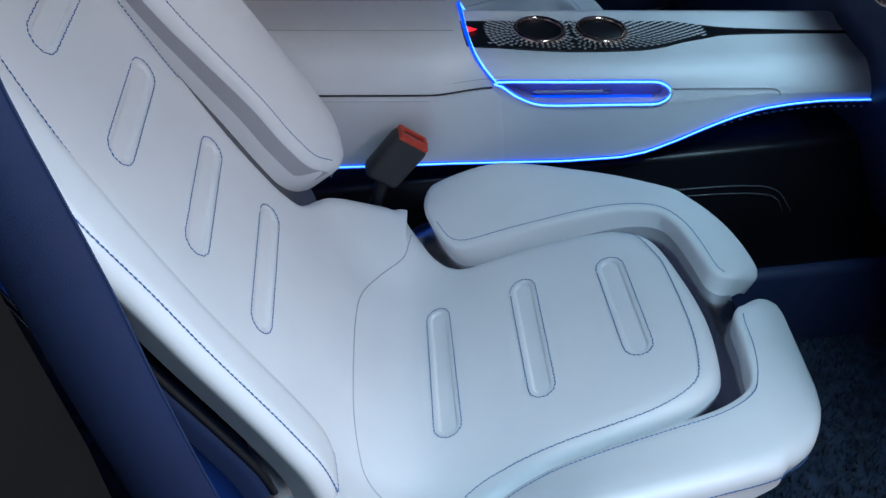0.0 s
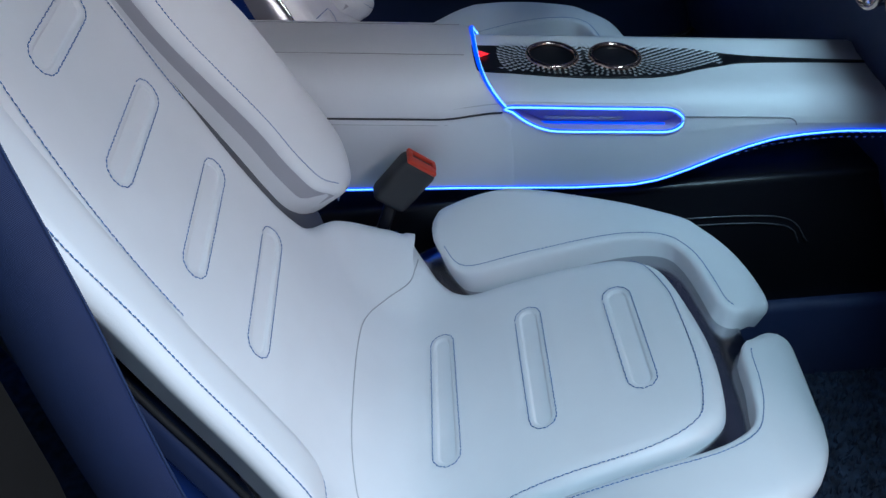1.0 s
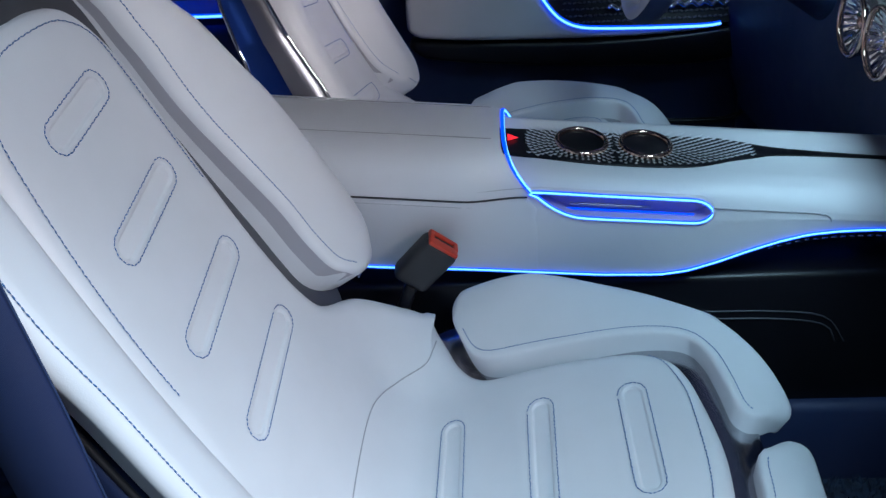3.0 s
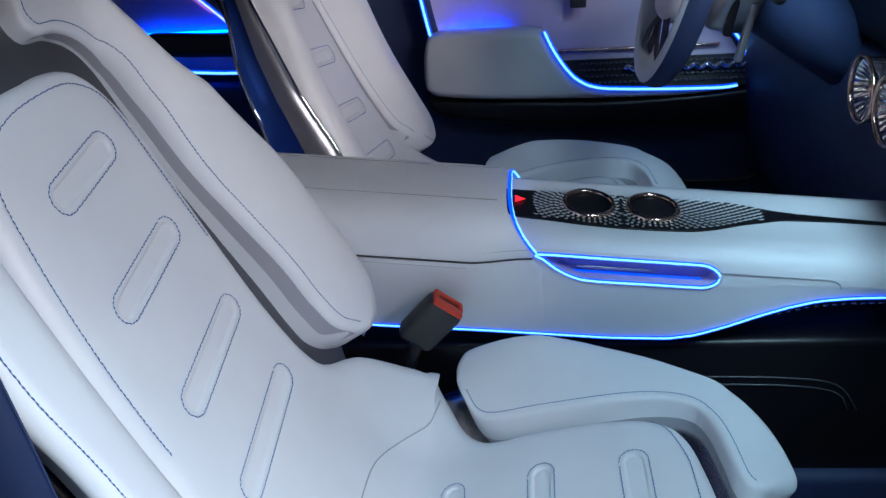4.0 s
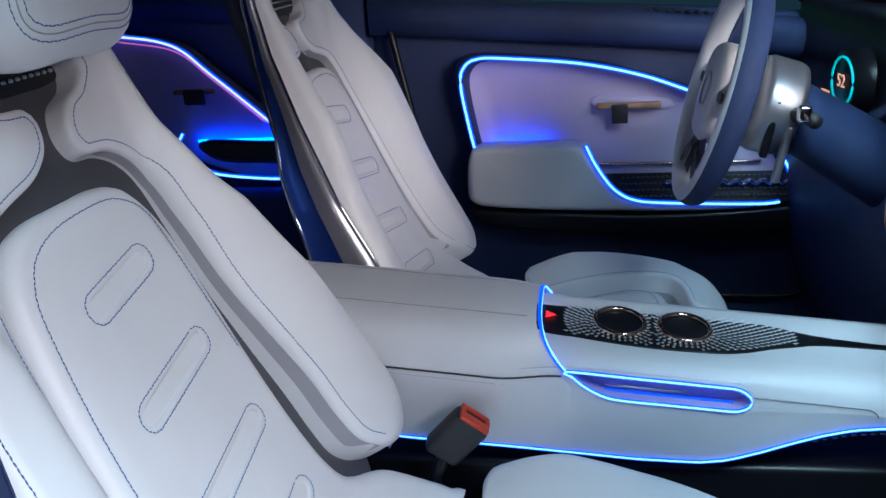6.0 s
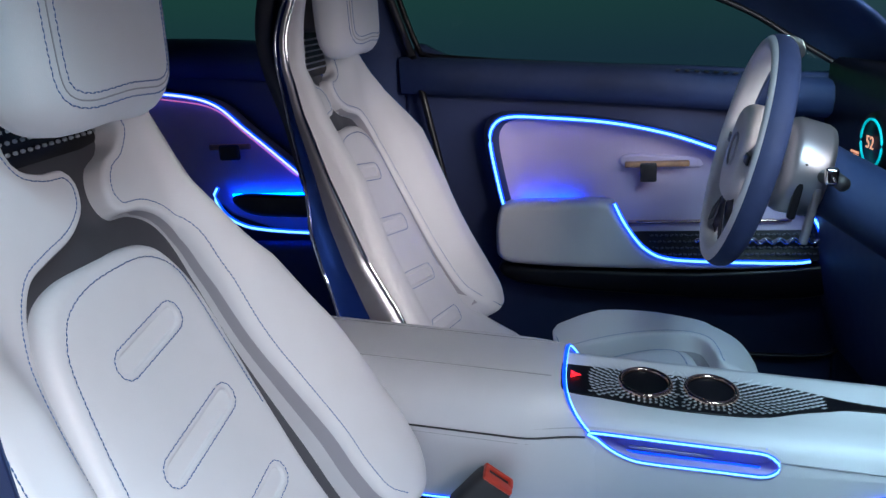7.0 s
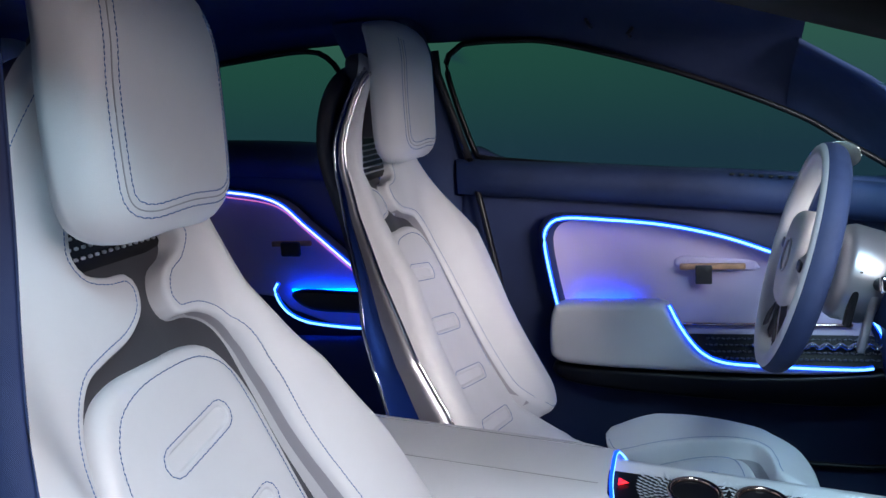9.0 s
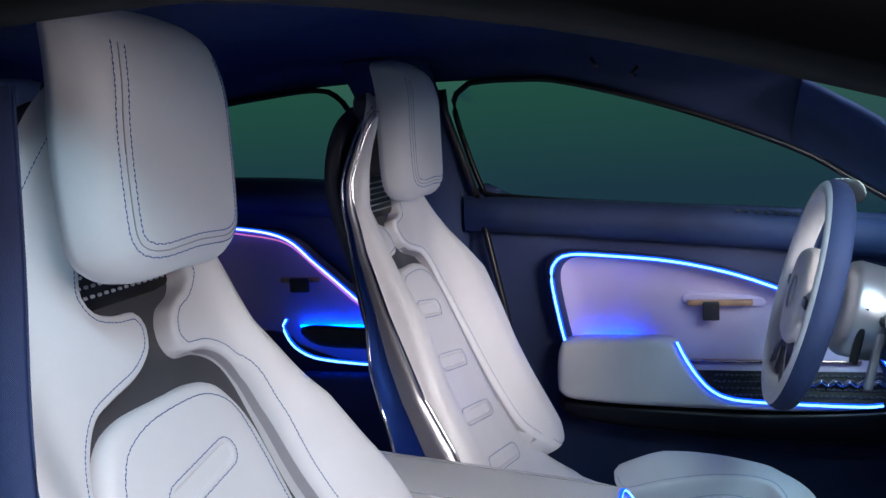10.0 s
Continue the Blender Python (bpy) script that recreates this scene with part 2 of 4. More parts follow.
def light_line(name, path, r, parent, label, out, closed=False, core=None):
    """A glowing line: a bright core set in front of a blue light guide."""
    p = np.array(path, float)
    guide = part(name, tube(p, r, SHEATH_LED, 8, closed), parent, label)
    part("core", tube(p + np.array(out) * r * 0.75, r * 0.55, core or ICE_LED, 6, closed), guide, "bright ice blue core")
    return guide


# ---- the seat ----
PROFILE = spline([(0.37, 0.445), (0.345, 0.466), (0.31, 0.478), (0.28, 0.482), (0.20, 0.471), (0.10, 0.443), (0.03, 0.412), (-0.03, 0.395),
                  (-0.075, 0.415), (-0.105, 0.455), (-0.135, 0.52), (-0.168, 0.587), (-0.208, 0.666), (-0.247, 0.755), (-0.283, 0.845),
                  (-0.317, 0.93), (-0.345, 1.0), (-0.364, 1.05), (-0.37, 1.10), (-0.358, 1.16), (-0.33, 1.22), (-0.295, 1.27), (-0.26, 1.31)], 0.004)
ARC = np.r_[0, np.cumsum(np.linalg.norm(np.diff(PROFILE, axis=0), axis=1))]
ARC -= 0.013
_t = np.gradient(PROFILE, axis=0)
_t /= np.linalg.norm(_t, axis=1)[:, None]
SEAT_Z = 0.12


def on_seat(s, v, h):
    """A place on the seat: s along its middle line from the front edge up, v to the driver's side, h out of the surface."""
    x, z = np.interp(s, ARC, PROFILE[:, 0]), np.interp(s, ARC, PROFILE[:, 1])
    tx, tz = np.interp(s, ARC, _t[:, 0]), np.interp(s, ARC, _t[:, 1])
    return (x + h * tz, v, z - h * tx - SEAT_Z)


def mirrored(half):
    return half + [(s, -v) for s, v in half[::-1]]


def ramp(a, b, x):
    return min(1.0, max(0.0, (x - a) / (b - a)))


def capsule(slot, grow=0.0, n=12):
    """The outline of a pill between two places across the seat."""
    s0, v0, s1, v1, r = slot
    a, b = np.array((s0, v0)), np.array((s1, v1))
    d = (a - b) / np.linalg.norm(a - b)
    e = np.array((d[1], -d[0]))
    a, b, r2, pts = a - d * r, b + d * r, r + grow, []
    for c, t in ((a, 0.0), (b, math.pi)):
        for k in range(n + 1):
            w = t + math.pi * k / n
            pts.append(c + r2 * (e * math.cos(w) + d * math.sin(w)))
    return spline(pts, 0.004, True)


# the pressed pills: (s, v) at the console's end, (s, v) at the door's end, radius
SLOTS = [(0.168, 0.082, 0.168, -0.068, 0.0155), (0.268, 0.091, 0.276, -0.082, 0.015), (0.376, 0.104, 0.384, -0.084, 0.015),
         (0.662, 0.075, 0.632, -0.088, 0.0155), (0.756, 0.0745, 0.728, -0.076, 0.0155), (0.856, 0.063, 0.832, -0.073, 0.0155), (0.954, 0.05, 0.936, -0.06, 0.0155)]
TILT = 0.1


def side_edge(s):
    return float(np.interp(s, (0.45, 0.6, 0.7, 0.85, 0.97, 1.07, 1.13, 1.2, 1.26, 1.31, 1.35), (0.24, 0.25, 0.262, 0.25, 0.206, 0.163, 0.148, 0.14, 0.129, 0.115, 0.08)))


def door_edge(s):
    return float(np.interp(s, (0.45, 0.56, 0.64, 0.78, 0.9, 0.984, 1.05, 1.13, 1.22, 1.28, 1.31, 1.35), (0.25, 0.265, 0.262, 0.261, 0.274, 0.266, 0.232, 0.182, 0.128, 0.1, 0.088, 0.07)))


def soft(a, b, x):
    t = ramp(a, b, x)
    return t * t * (3 - 2 * t)


def centre_top(s, v):
    return 0.046 * soft(0.13, 0.27, abs(v)) * ramp(0.34, 0.41, s) * ramp(0.64, 0.5, s)


def thigh_top(s, v):
    return 0.004 + 0.006 * ramp(0.05, 0.2, s) + 0.042 * soft(0.15, 0.275, abs(v)) * ramp(0.06, 0.25, s)


def build_seat(y, door, label):
    """door: the side of the door, +1 or -1, where the bolsters stand higher and wider."""
    seat = thing("front_seat", (0, y, SEAT_Z), label, "seat", "front seats")
    tilt, steep = (TILT, 1.0) if door < 0 else (0.0, 0.68)

    def put(s, v, h):
        """v counts from the door's side, below zero, to the console's side."""
        w = -door * v
        return on_seat(s, w, h + tilt * w)

    def back_top(s, v):
        a = abs(v)
        high = (0.022 * ramp(1.06, 1.17, s) + 0.012 * ramp(1.16, 1.3, s)) * ramp(0.08, 0.125, a) + 0.012 * ramp(0.98, 1.2, s)
        if v < 0:
            high = 0.014 * ramp(0.98, 1.2, s) + (high - 0.012 * ramp(0.98, 1.2, s)) * (1 - steep) * 3
            fade = ramp(1.16, 0.96, s)
            return high + steep * fade * (0.066 * soft(0.135, 0.222, a) + 0.012 * ramp(0.2, 0.265, a)) - 0.02 * ramp(0.62, 0.55, s) ** 2
        return high + ramp(1.14, 0.95, s) * (0.05 * math.sin(math.pi / 2 * ramp(0.11, side_edge(s) - 0.035, a)) - 0.012 * ramp(side_edge(s) - 0.04, side_edge(s) + 0.01, a) ** 2) - 0.03 * ramp(0.66, 0.58, s) ** 2

    # middle pad: cushion and back in one
    far = [(0.088, -0.03), (0.096, 0.048), (0.111, 0.106), (0.145, 0.133), (0.205, 0.145), (0.299, 0.156), (0.345, 0.172), (0.37, 0.2), (0.385, 0.232), (0.4, 0.252), (0.424, 0.263), (0.455, 0.262), (0.5, 0.248), (0.54, 0.232),
           (0.578, 0.204), (0.602, 0.165), (0.622, 0.142), (0.65, 0.129), (0.69, 0.122), (0.8, 0.116), (0.9, 0.109), (0.96, 0.102), (0.998, 0.088), (1.022, 0.068), (1.031, 0.035), (1.032, -0.02)]
    near = [(1.03, -0.06), (1.02, -0.09), (0.998, -0.11), (0.96, -0.124), (0.9, -0.132), (0.8, -0.14), (0.69, -0.145), (0.63, -0.158), (0.59, -0.195), (0.54, -0.228), (0.5, -0.244), (0.44, -0.262), (0.405, -0.256), (0.385, -0.232),
            (0.366, -0.195), (0.34, -0.174), (0.29, -0.162), (0.22, -0.153), (0.154, -0.143), (0.116, -0.126), (0.097, -0.1)]
    rim = spline(far + near, 0.007, True)
    rim = np.array([p for i, p in enumerate(rim) if i == 0 or np.linalg.norm(p - rim[i - 1]) > 1e-4])
    marks = [capsule(slot, g) for slot in SLOTS for g in (-0.0075, -0.0067, -0.0056, -0.0045, -0.0012)]
    pills = [(capsule(slot, -0.0045), capsule(slot, 0)) for slot in SLOTS]

    def relief(uv):
        out = np.zeros(len(uv))
        for inner, outer in pills:
            d, ins = distance(uv, inner)
            depth = np.clip(np.where(ins, d, 0) / 0.0022, 0, 1)
            out -= 0.0034 * depth * depth * (3 - 2 * depth)
            out -= 0.0012 * np.exp(-(distance(uv, outer)[0] / 0.003) ** 2)
        out -= 0.0014 * np.exp(-(distance(uv, inset_line, False)[0] / 0.004) ** 2)
        out -= 0.0014 * np.exp(-(distance(uv, head_line, False)[0] / 0.004) ** 2)
        return out
    inset_line = spline([(0.142, 0.12), (0.127, 0.105), (0.115, 0.07), (0.111, 0.041), (0.11, -0.039), (0.117, -0.092), (0.132, -0.119), (0.18, -0.137), (0.265, -0.142), (0.33, -0.145), (0.365, -0.155), (0.393, -0.178)])
    head_line = spline([(0.72, -0.122), (0.803, -0.12), (0.885, -0.114), (0.958, -0.104), (0.985, -0.092), (1.003, -0.074), (1.015, -0.036), (1.016, 0.027), (1.007, 0.056), (0.99, 0.074), (0.965, 0.082), (0.9, 0.09), (0.82, 0.097)])
    part("middle_pad", cushion_mesh(rim, put, centre_top, -0.035, 0.02, LEATHER, 0.0085, marks, relief), seat)

    def on_centre(s, v):
        return put(s, v, centre_top(s, v) + 0.0)
    pieces = [stitches(outer, on_centre, closed=True) for _, outer in pills]
    pieces += [stitches(inset_line, on_centre), stitches(head_line, on_centre)]
    part("stitching", joined(*pieces), seat, "fine blue thread stitches", kind="stuff")
    line = spline([(0.392, 0.222), (0.405, 0.205), (0.453, 0.17), (0.487, 0.12), (0.497, 0.065), (0.487, -0.046), (0.473, -0.112), (0.458, -0.15), (0.425, -0.19), (0.4, -0.22)])
    part("fold_seam", tube([put(s, v, centre_top(s, v)) for s, v in line], 0.0009, SEAM, 5), seat)

    def rim_height(s, sign):
        if sign == door and door < 0:
            return back_top(s, -door_edge(s)) - tilt * door_edge(s) - 0.046 * ramp(1.2, 0.9, s) - 0.012
        return float(np.interp(s, (0.45, 0.6, 0.755, 0.862, 0.975, 1.077, 1.15, 1.25, 1.345), (0.02, 0.03, 0.035, 0.024, 0.01, 0.001, 0.008, 0.022, 0.024)))

    # bolsters of the back with the shoulder hooks, and the thigh bolsters
    hook_in = [(1.33, 0.05), (1.28, 0.042), (1.2, 0.05), (1.158, 0.07), (1.135, 0.084), (1.119, 0.072), (1.11, 0.05), (1.094, 0.036), (1.075, 0.032), (1.06, 0.042), (1.055, 0.072), (1.039, 0.097), (1.011, 0.111), (0.96, 0.117), (0.889, 0.124), (0.82, 0.136), (0.74, 0.149), (0.68, 0.152), (0.645, 0.158), (0.618, 0.18)]
    hook_out = [(0.598, 0.215), (0.592, 0.242), (0.605, 0.262), (0.64, 0.268), (0.7, 0.264), (0.77, 0.25), (0.84, 0.229), (0.89, 0.204), (0.937, 0.182), (0.984, 0.162), (1.025, 0.15), (1.072, 0.138), (1.13, 0.131), (1.2, 0.13), (1.26, 0.124), (1.31, 0.112), (1.335, 0.085)]
    if door > 0:
        hook_out = hook_out[:3] + [(s, side_edge(s) - 0.003) for s in (0.66, 0.72, 0.79, 0.85, 0.91, 0.97, 1.02, 1.07, 1.13, 1.2, 1.26, 1.31)] + [(1.335, 0.085)]
    near_in = [(1.33, -0.05), (1.28, -0.042), (1.2, -0.045), (1.16, -0.056), (1.142, -0.06), (1.126, -0.053), (1.118, -0.032), (1.115, -0.008), (1.1, 0.001), (1.078, -0.005), (1.064, -0.021), (1.055, -0.04), (1.047, -0.072), (1.037, -0.098), (1.009, -0.119), (0.967, -0.132), (0.905, -0.14), (0.84, -0.145), (0.74, -0.15), (0.66, -0.156), (0.61, -0.176)]
    near_out = [(0.572, -0.21), (0.56, -0.24), (0.565, -0.262)] + [(s, -door_edge(s) - 0.004) for s in (0.6, 0.66, 0.72, 0.8, 0.87, 0.94, 0.99, 1.05, 1.1, 1.16, 1.22, 1.28, 1.315)] + [(1.338, -0.07)]
    thigh_in = [(0.355, 0.215), (0.338, 0.184), (0.3, 0.168), (0.22, 0.158), (0.14, 0.152), (0.1, 0.14), (0.083, 0.115), (0.073, 0.07), (0.066, 0.034), (0.057, 0.022), (0.045, 0.021)]
    thigh_out = [(0.02, 0.034), (-0.002, 0.046), (-0.008, 0.064), (0.004, 0.1), (0.028, 0.145), (0.06, 0.18), (0.115, 0.212), (0.18, 0.237), (0.245, 0.26), (0.305, 0.274), (0.342, 0.274), (0.36, 0.252)]
    nthigh_in = [(0.355, -0.225), (0.34, -0.192), (0.3, -0.178), (0.24, -0.171), (0.18, -0.165), (0.123, -0.156), (0.088, -0.14), (0.072, -0.116), (0.064, -0.08), (0.062, -0.046), (0.058, -0.03)]
    nthigh_out = [(0.042, -0.012), (0.014, 0.007), (-0.01, 0.012), (-0.024, -0.008), (-0.026, -0.06), (-0.023, -0.117), (-0.006, -0.16), (0.025, -0.192), (0.077, -0.223), (0.15, -0.243), (0.23, -0.257), (0.3, -0.264), (0.345, -0.263)]

    def inset(outline, g, lo, hi):
        """The outline's stretch from point lo to point hi, moved inwards by g."""
        p = np.array(outline)
        t = np.roll(p, -1, 0) - np.roll(p, 1, 0)
        n = np.c_[-t[:, 1], t[:, 0]] / np.linalg.norm(t, axis=1)[:, None]
        n *= 1 if np.sum(p[:, 0] * np.roll(p[:, 1], -1) - np.roll(p[:, 0], -1) * p[:, 1]) > 0 else -1
        return spline((p + n * g)[lo:hi])

    def padded(name, outline, top, base, cut, flare=None, outer_seam=0.0082):
        """A bolster with a stitched inner edge and a rounder outer one; cut: the outline's point where the outer side begins."""
        rim = spline(outline, 0.006, True)
        inner, outer = spline(outline[:cut]), spline(outline[cut:])

        def bend(uv):
            a, b = distance(uv, inner, False)[0], distance(uv, outer, False)[0]
            return 0.0065 + 0.009 * np.clip((a - b) / 0.02, 0, 1)

        ob = part(name, cushion_mesh(rim, put, top, base, bend, LEATHER, 0.01, (), lambda uv: -0.0012 * np.exp(-((distance(uv, inner, False)[0] - 0.0075) / 0.0022) ** 2), flare), seat)
        part("stitching", stitches(inset(outline, 0.0082, 0, cut), lambda s, v: put(s, v, top(s, v) - 0.0004), wobble=0.0002, length=0.004), ob, kind="stuff")
        if outer_seam > 0:
            part("stitching", stitches(inset(outline, outer_seam, cut - 1, len(outline)), lambda s, v: put(s, v, top(s, v) - 0.0012), wobble=0.0002, length=0.004), ob, kind="stuff")
        elif outer_seam < 0:
            part("stitching", stitches(inset(outline, -0.0005, cut + 3, len(outline)), lambda s, v: put(s, v, top(s, v) - 0.0205), wobble=0.0002, length=0.004), ob, kind="stuff")
        return ob

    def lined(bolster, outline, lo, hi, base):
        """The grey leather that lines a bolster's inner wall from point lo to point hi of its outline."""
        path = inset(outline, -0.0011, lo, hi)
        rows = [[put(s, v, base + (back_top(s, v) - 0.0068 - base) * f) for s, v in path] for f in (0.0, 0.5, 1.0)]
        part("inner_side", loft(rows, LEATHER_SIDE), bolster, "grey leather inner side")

    def thigh_lift(s, v):
        return thigh_top(s, v) + (0.014 if door > 0 else 0.0)

    far_bolster = padded("back_bolster", hook_in + hook_out, back_top, lambda s, v: -0.034 if abs(v) < side_edge(s) - 0.05 else back_top(s, v) - (0.045 if s < 0.9 else 0.03), len(hook_in), lambda s, v: 0.003, 0)
    near_bolster = padded("back_bolster", near_in + near_out, back_top, lambda s, v: back_top(s, v) - ((0.042 if s < 1.1 else 0.024) if abs(v) > door_edge(s) - 0.03 else 0.034), len(near_in), lambda s, v: -0.016 * ramp(1.2, 0.9, s) if abs(v) > door_edge(s) - 0.03 else 0.002)
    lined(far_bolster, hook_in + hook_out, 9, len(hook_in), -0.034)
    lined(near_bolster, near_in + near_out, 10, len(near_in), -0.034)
    padded("thigh_bolster", thigh_in + thigh_out, thigh_lift, lambda s, v: -0.024, len(thigh_in), lambda s, v: 0.002, 0)
    padded("thigh_bolster", nthigh_in + nthigh_out, thigh_lift, lambda s, v: -0.028, len(nthigh_in), lambda s, v: -0.004, -1)
    for sign in (1, -1):
        def wide(s, v):
            return door_edge(s) / side_edge(s) * 0.92 if v * door > 0 and door < 0 else 1.0

        # side shell: chrome line, satin band, lacquered flank, chrome rear edge
        ss = np.linspace(0.585, 1.325, 60)
        front = [np.array(on_seat(s, sign * (side_edge(s) * wide(s, sign * side_edge(s)) + (0.0 if sign == door else 0.0055)), rim_height(s, sign))) for s in ss]
        width = np.interp(ss, (0.47, 0.75, 0.83, 0.914, 0.98, 1.088, 1.15, 1.345), (0.13, 0.1, 0.078, 0.066, 0.042, 0.027, 0.022, 0.014))
        width = width * (0.5 if sign == door else 1.0)
        edges = [side_edge(s) * wide(s, sign * side_edge(s)) for s in ss]
        band = [np.array(on_seat(s, sign * (e + (0.0 if sign == door else 0.0085)), rim_height(s, sign) - 0.45 * w)) for s, e, w in zip(ss, edges, width)]
        rear = [np.array(on_seat(s, sign * (e - 0.003), rim_height(s, sign) - w)) for s, e, w in zip(ss, edges, width)]
        lip = [np.array(on_seat(s, sign * (side_edge(s) * wide(s, sign * side_edge(s)) - 0.016), rim_height(s, sign) - 0.004)) for s in ss]
        part("side_frame", loft([lip, front, [f * 0.5 + b * 0.5 + np.array((0, sign * 0.002, 0)) for f, b in zip(front, band)], band], NAVY if sign == door else SATIN), seat, "dark navy side frame" if sign == door else "satin metal side frame")
        part("frame_line", tube(front, 0.003, DARK if sign == door else CHROME), seat, "dark edge line" if sign == door else "bright chrome edge line")
        mid = [b * 0.45 + r * 0.55 + np.array((0, -sign * 0.006, 0)) for b, r in zip(band, rear)]
        part("flank", loft([band, mid, rear], SHELL), seat, "dark lacquered flank with blue reflections in its colour")
        part("rear_edge", tube(rear, 0.0032, CHROME), seat, "thin chrome rear edge")
        if sign == 1:
            keep = rear
    other = rear
    rows = [[a * (1 - k / 8) + b * (k / 8) + np.array((-0.35 * w * math.sin(math.pi * k / 8), 0, 0)) for a, b, w in zip(keep, other, width)] for k in range(9)]
    part("rear_shell", loft(rows, SHELL), seat, "dark lacquered rear shell with blue reflections in its colour")
    # grey frame behind the pads and the satin tray below the cushion
    plate = [(0.56, 0.0), (0.56, 0.18), (0.62, 0.225), (0.75, 0.235), (0.9, 0.215), (1.0, 0.175), (1.08, 0.14), (1.15, 0.125), (1.26, 0.105), (1.3, 0.06), (1.31, 0.0)]
    part("back_frame", cushion_mesh(spline(mirrored(plate)[:-1], 0.01, True)[:-3], put, lambda s, v: -0.018 + 0.006 * ramp(0.05, 0.0, abs(v)), -0.045, 0.008, GREY, 0.02), seat, "grey satin back frame")
    tray = [(0.03, 0.0), (0.032, 0.1), (0.05, 0.165), (0.1, 0.2), (0.2, 0.228), (0.31, 0.25), (0.35, 0.272), (0.4, 0.272), (0.5, 0.225), (0.58, 0.19), (0.585, 0.0)]
    part("cushion_tray", cushion_mesh(spline(mirrored(tray)[:-1], 0.01, True)[:-3], put, lambda s, v: -0.02 + 0.024 * soft(0.16, 0.26, abs(v)) * ramp(0.3, 0.36, s), -0.055, 0.012, POLISHED, 0.02), seat, "polished metal cushion tray")
    # headrest
    hw, hz0, hz1 = 0.114, 1.046, 1.283

    def on_head(u, v, h):
        x = -0.262 - 0.014 * (u / hw) ** 2 - 0.03 * max(0, (v - 1.2) / 0.09) ** 2
        return (x + h, u + 0.01 * door, v - SEAT_Z)
    head = [(0.0, hz0 + 0.002), (0.06, hz0), (0.094, hz0 + 0.012), (hw - 0.004, hz0 + 0.036), (hw, 1.14), (hw - 0.002, 1.2), (hw - 0.012, 1.25), (0.085, hz1 - 0.008), (0.03, hz1)]
    rim = spline([(-u, v) for u, v in head[::-1]] + head[1:], 0.006, True)
    rest = part("headrest", cushion_mesh(rim, on_head, lambda u, v: 0.0, lambda u, v: -0.046, 0.034, LEATHER, 0.009), seat, "rounded white leather headrest")
    tg = np.roll(rim, -1, 0) - np.roll(rim, 1, 0)
    nn = np.c_[-tg[:, 1], tg[:, 0]] / (np.linalg.norm(tg, axis=1)[:, None] + 1e-12)
    nn *= 1 if np.sum(rim[:, 0] * np.roll(rim[:, 1], -1) - np.roll(rim[:, 0], -1) * rim[:, 1]) > 0 else -1

    def round_line(g):
        keep = [(p, q) for p, q in zip(rim, nn) if p[1] < 1.262]
        keep.sort(key=lambda e: math.atan2(e[0][0], 1.15 - e[0][1]))
        return spline([p + q * g for p, q in keep[::4]], 0.005), 0.034 - math.sqrt(0.034 ** 2 - max(0.0, 0.034 - g) ** 2)
    for g in (0.022, 0.0335):
        path, drop = round_line(g)
        part("stitching", stitches(path, lambda u, v: on_head(u, v, 0.0003 - drop)), rest, kind="stuff")
    path, drop = round_line(0.0278)
    part("seam", tube([on_head(u, v, -0.0002 - drop) for u, v in path], 0.0007, SEAM, 5), rest)
    part("headrest_post", block(-0.34, 0, 1.16 - SEAT_Z, 0.08, 0.13, 0.14, GREY, 0.015), seat, "grey headrest carrier")
    # perforated panel below the headrest and the spine
    rows = []
    for k in range(13):
        v = -0.1 + 0.2 * k / 12
        rows.append([on_seat(1.13, v, -0.012), on_seat(1.137, v, -0.006), on_seat(1.2, v, 0.002)])
    grille = part("neck_grille", loft(rows, BLACK), seat, "black perforated neck panel")
    studs = []
    for i in range(19):
        for j in range(6):
            v = -0.092 + 0.0102 * i + (0.005 if j % 2 else 0)
            q = Vector(on_seat(1.141 + 0.0095 * j, v, -0.003 + 0.0012 * j))
            studs.append(moved(block(0, 0, 0, 0.003, 0.0058, 0.0034, SILVER, 0.0012, 1), Matrix.Translation(q) @ Matrix.Rotation(radians(-24), 4, "Y")))
    part("grille_lattice", joined(*studs), grille, "small metal lattice teeth")
    # base on the floor
    part("seat_base", block(0.08, 0, 0.11, 0.36, 0.3, 0.2, DARK, 0.03), seat, "dark plastic seat base")
    for sign in (1, -1):
        part("seat_rail", block(0.06, sign * 0.17, 0.015, 0.5, 0.04, 0.03, SATIN, 0.006), seat)
    return seat


build_seat(0.085, -1, "white leather passenger seat with blue stitching, beside the open door")
build_seat(0.845, 1, "white leather driver seat with blue stitching, behind the steering wheel")


# ---- console between the seats ----
MID = 0.465


def slope(x):
    return -0.1 * (x - 0.1)


def led_height(x):
    return float(np.interp(x, (-0.4, -0.1, 0.04, 0.19, 0.265, 0.30, 0.34, 0.375, 0.41, 0.445, 0.484, 0.53, 0.61, 1.0), (0.494, 0.494, 0.498, 0.500, 0.505, 0.513, 0.530, 0.547, 0.562, 0.574, 0.581, 0.586, 0.587, 0.585)))


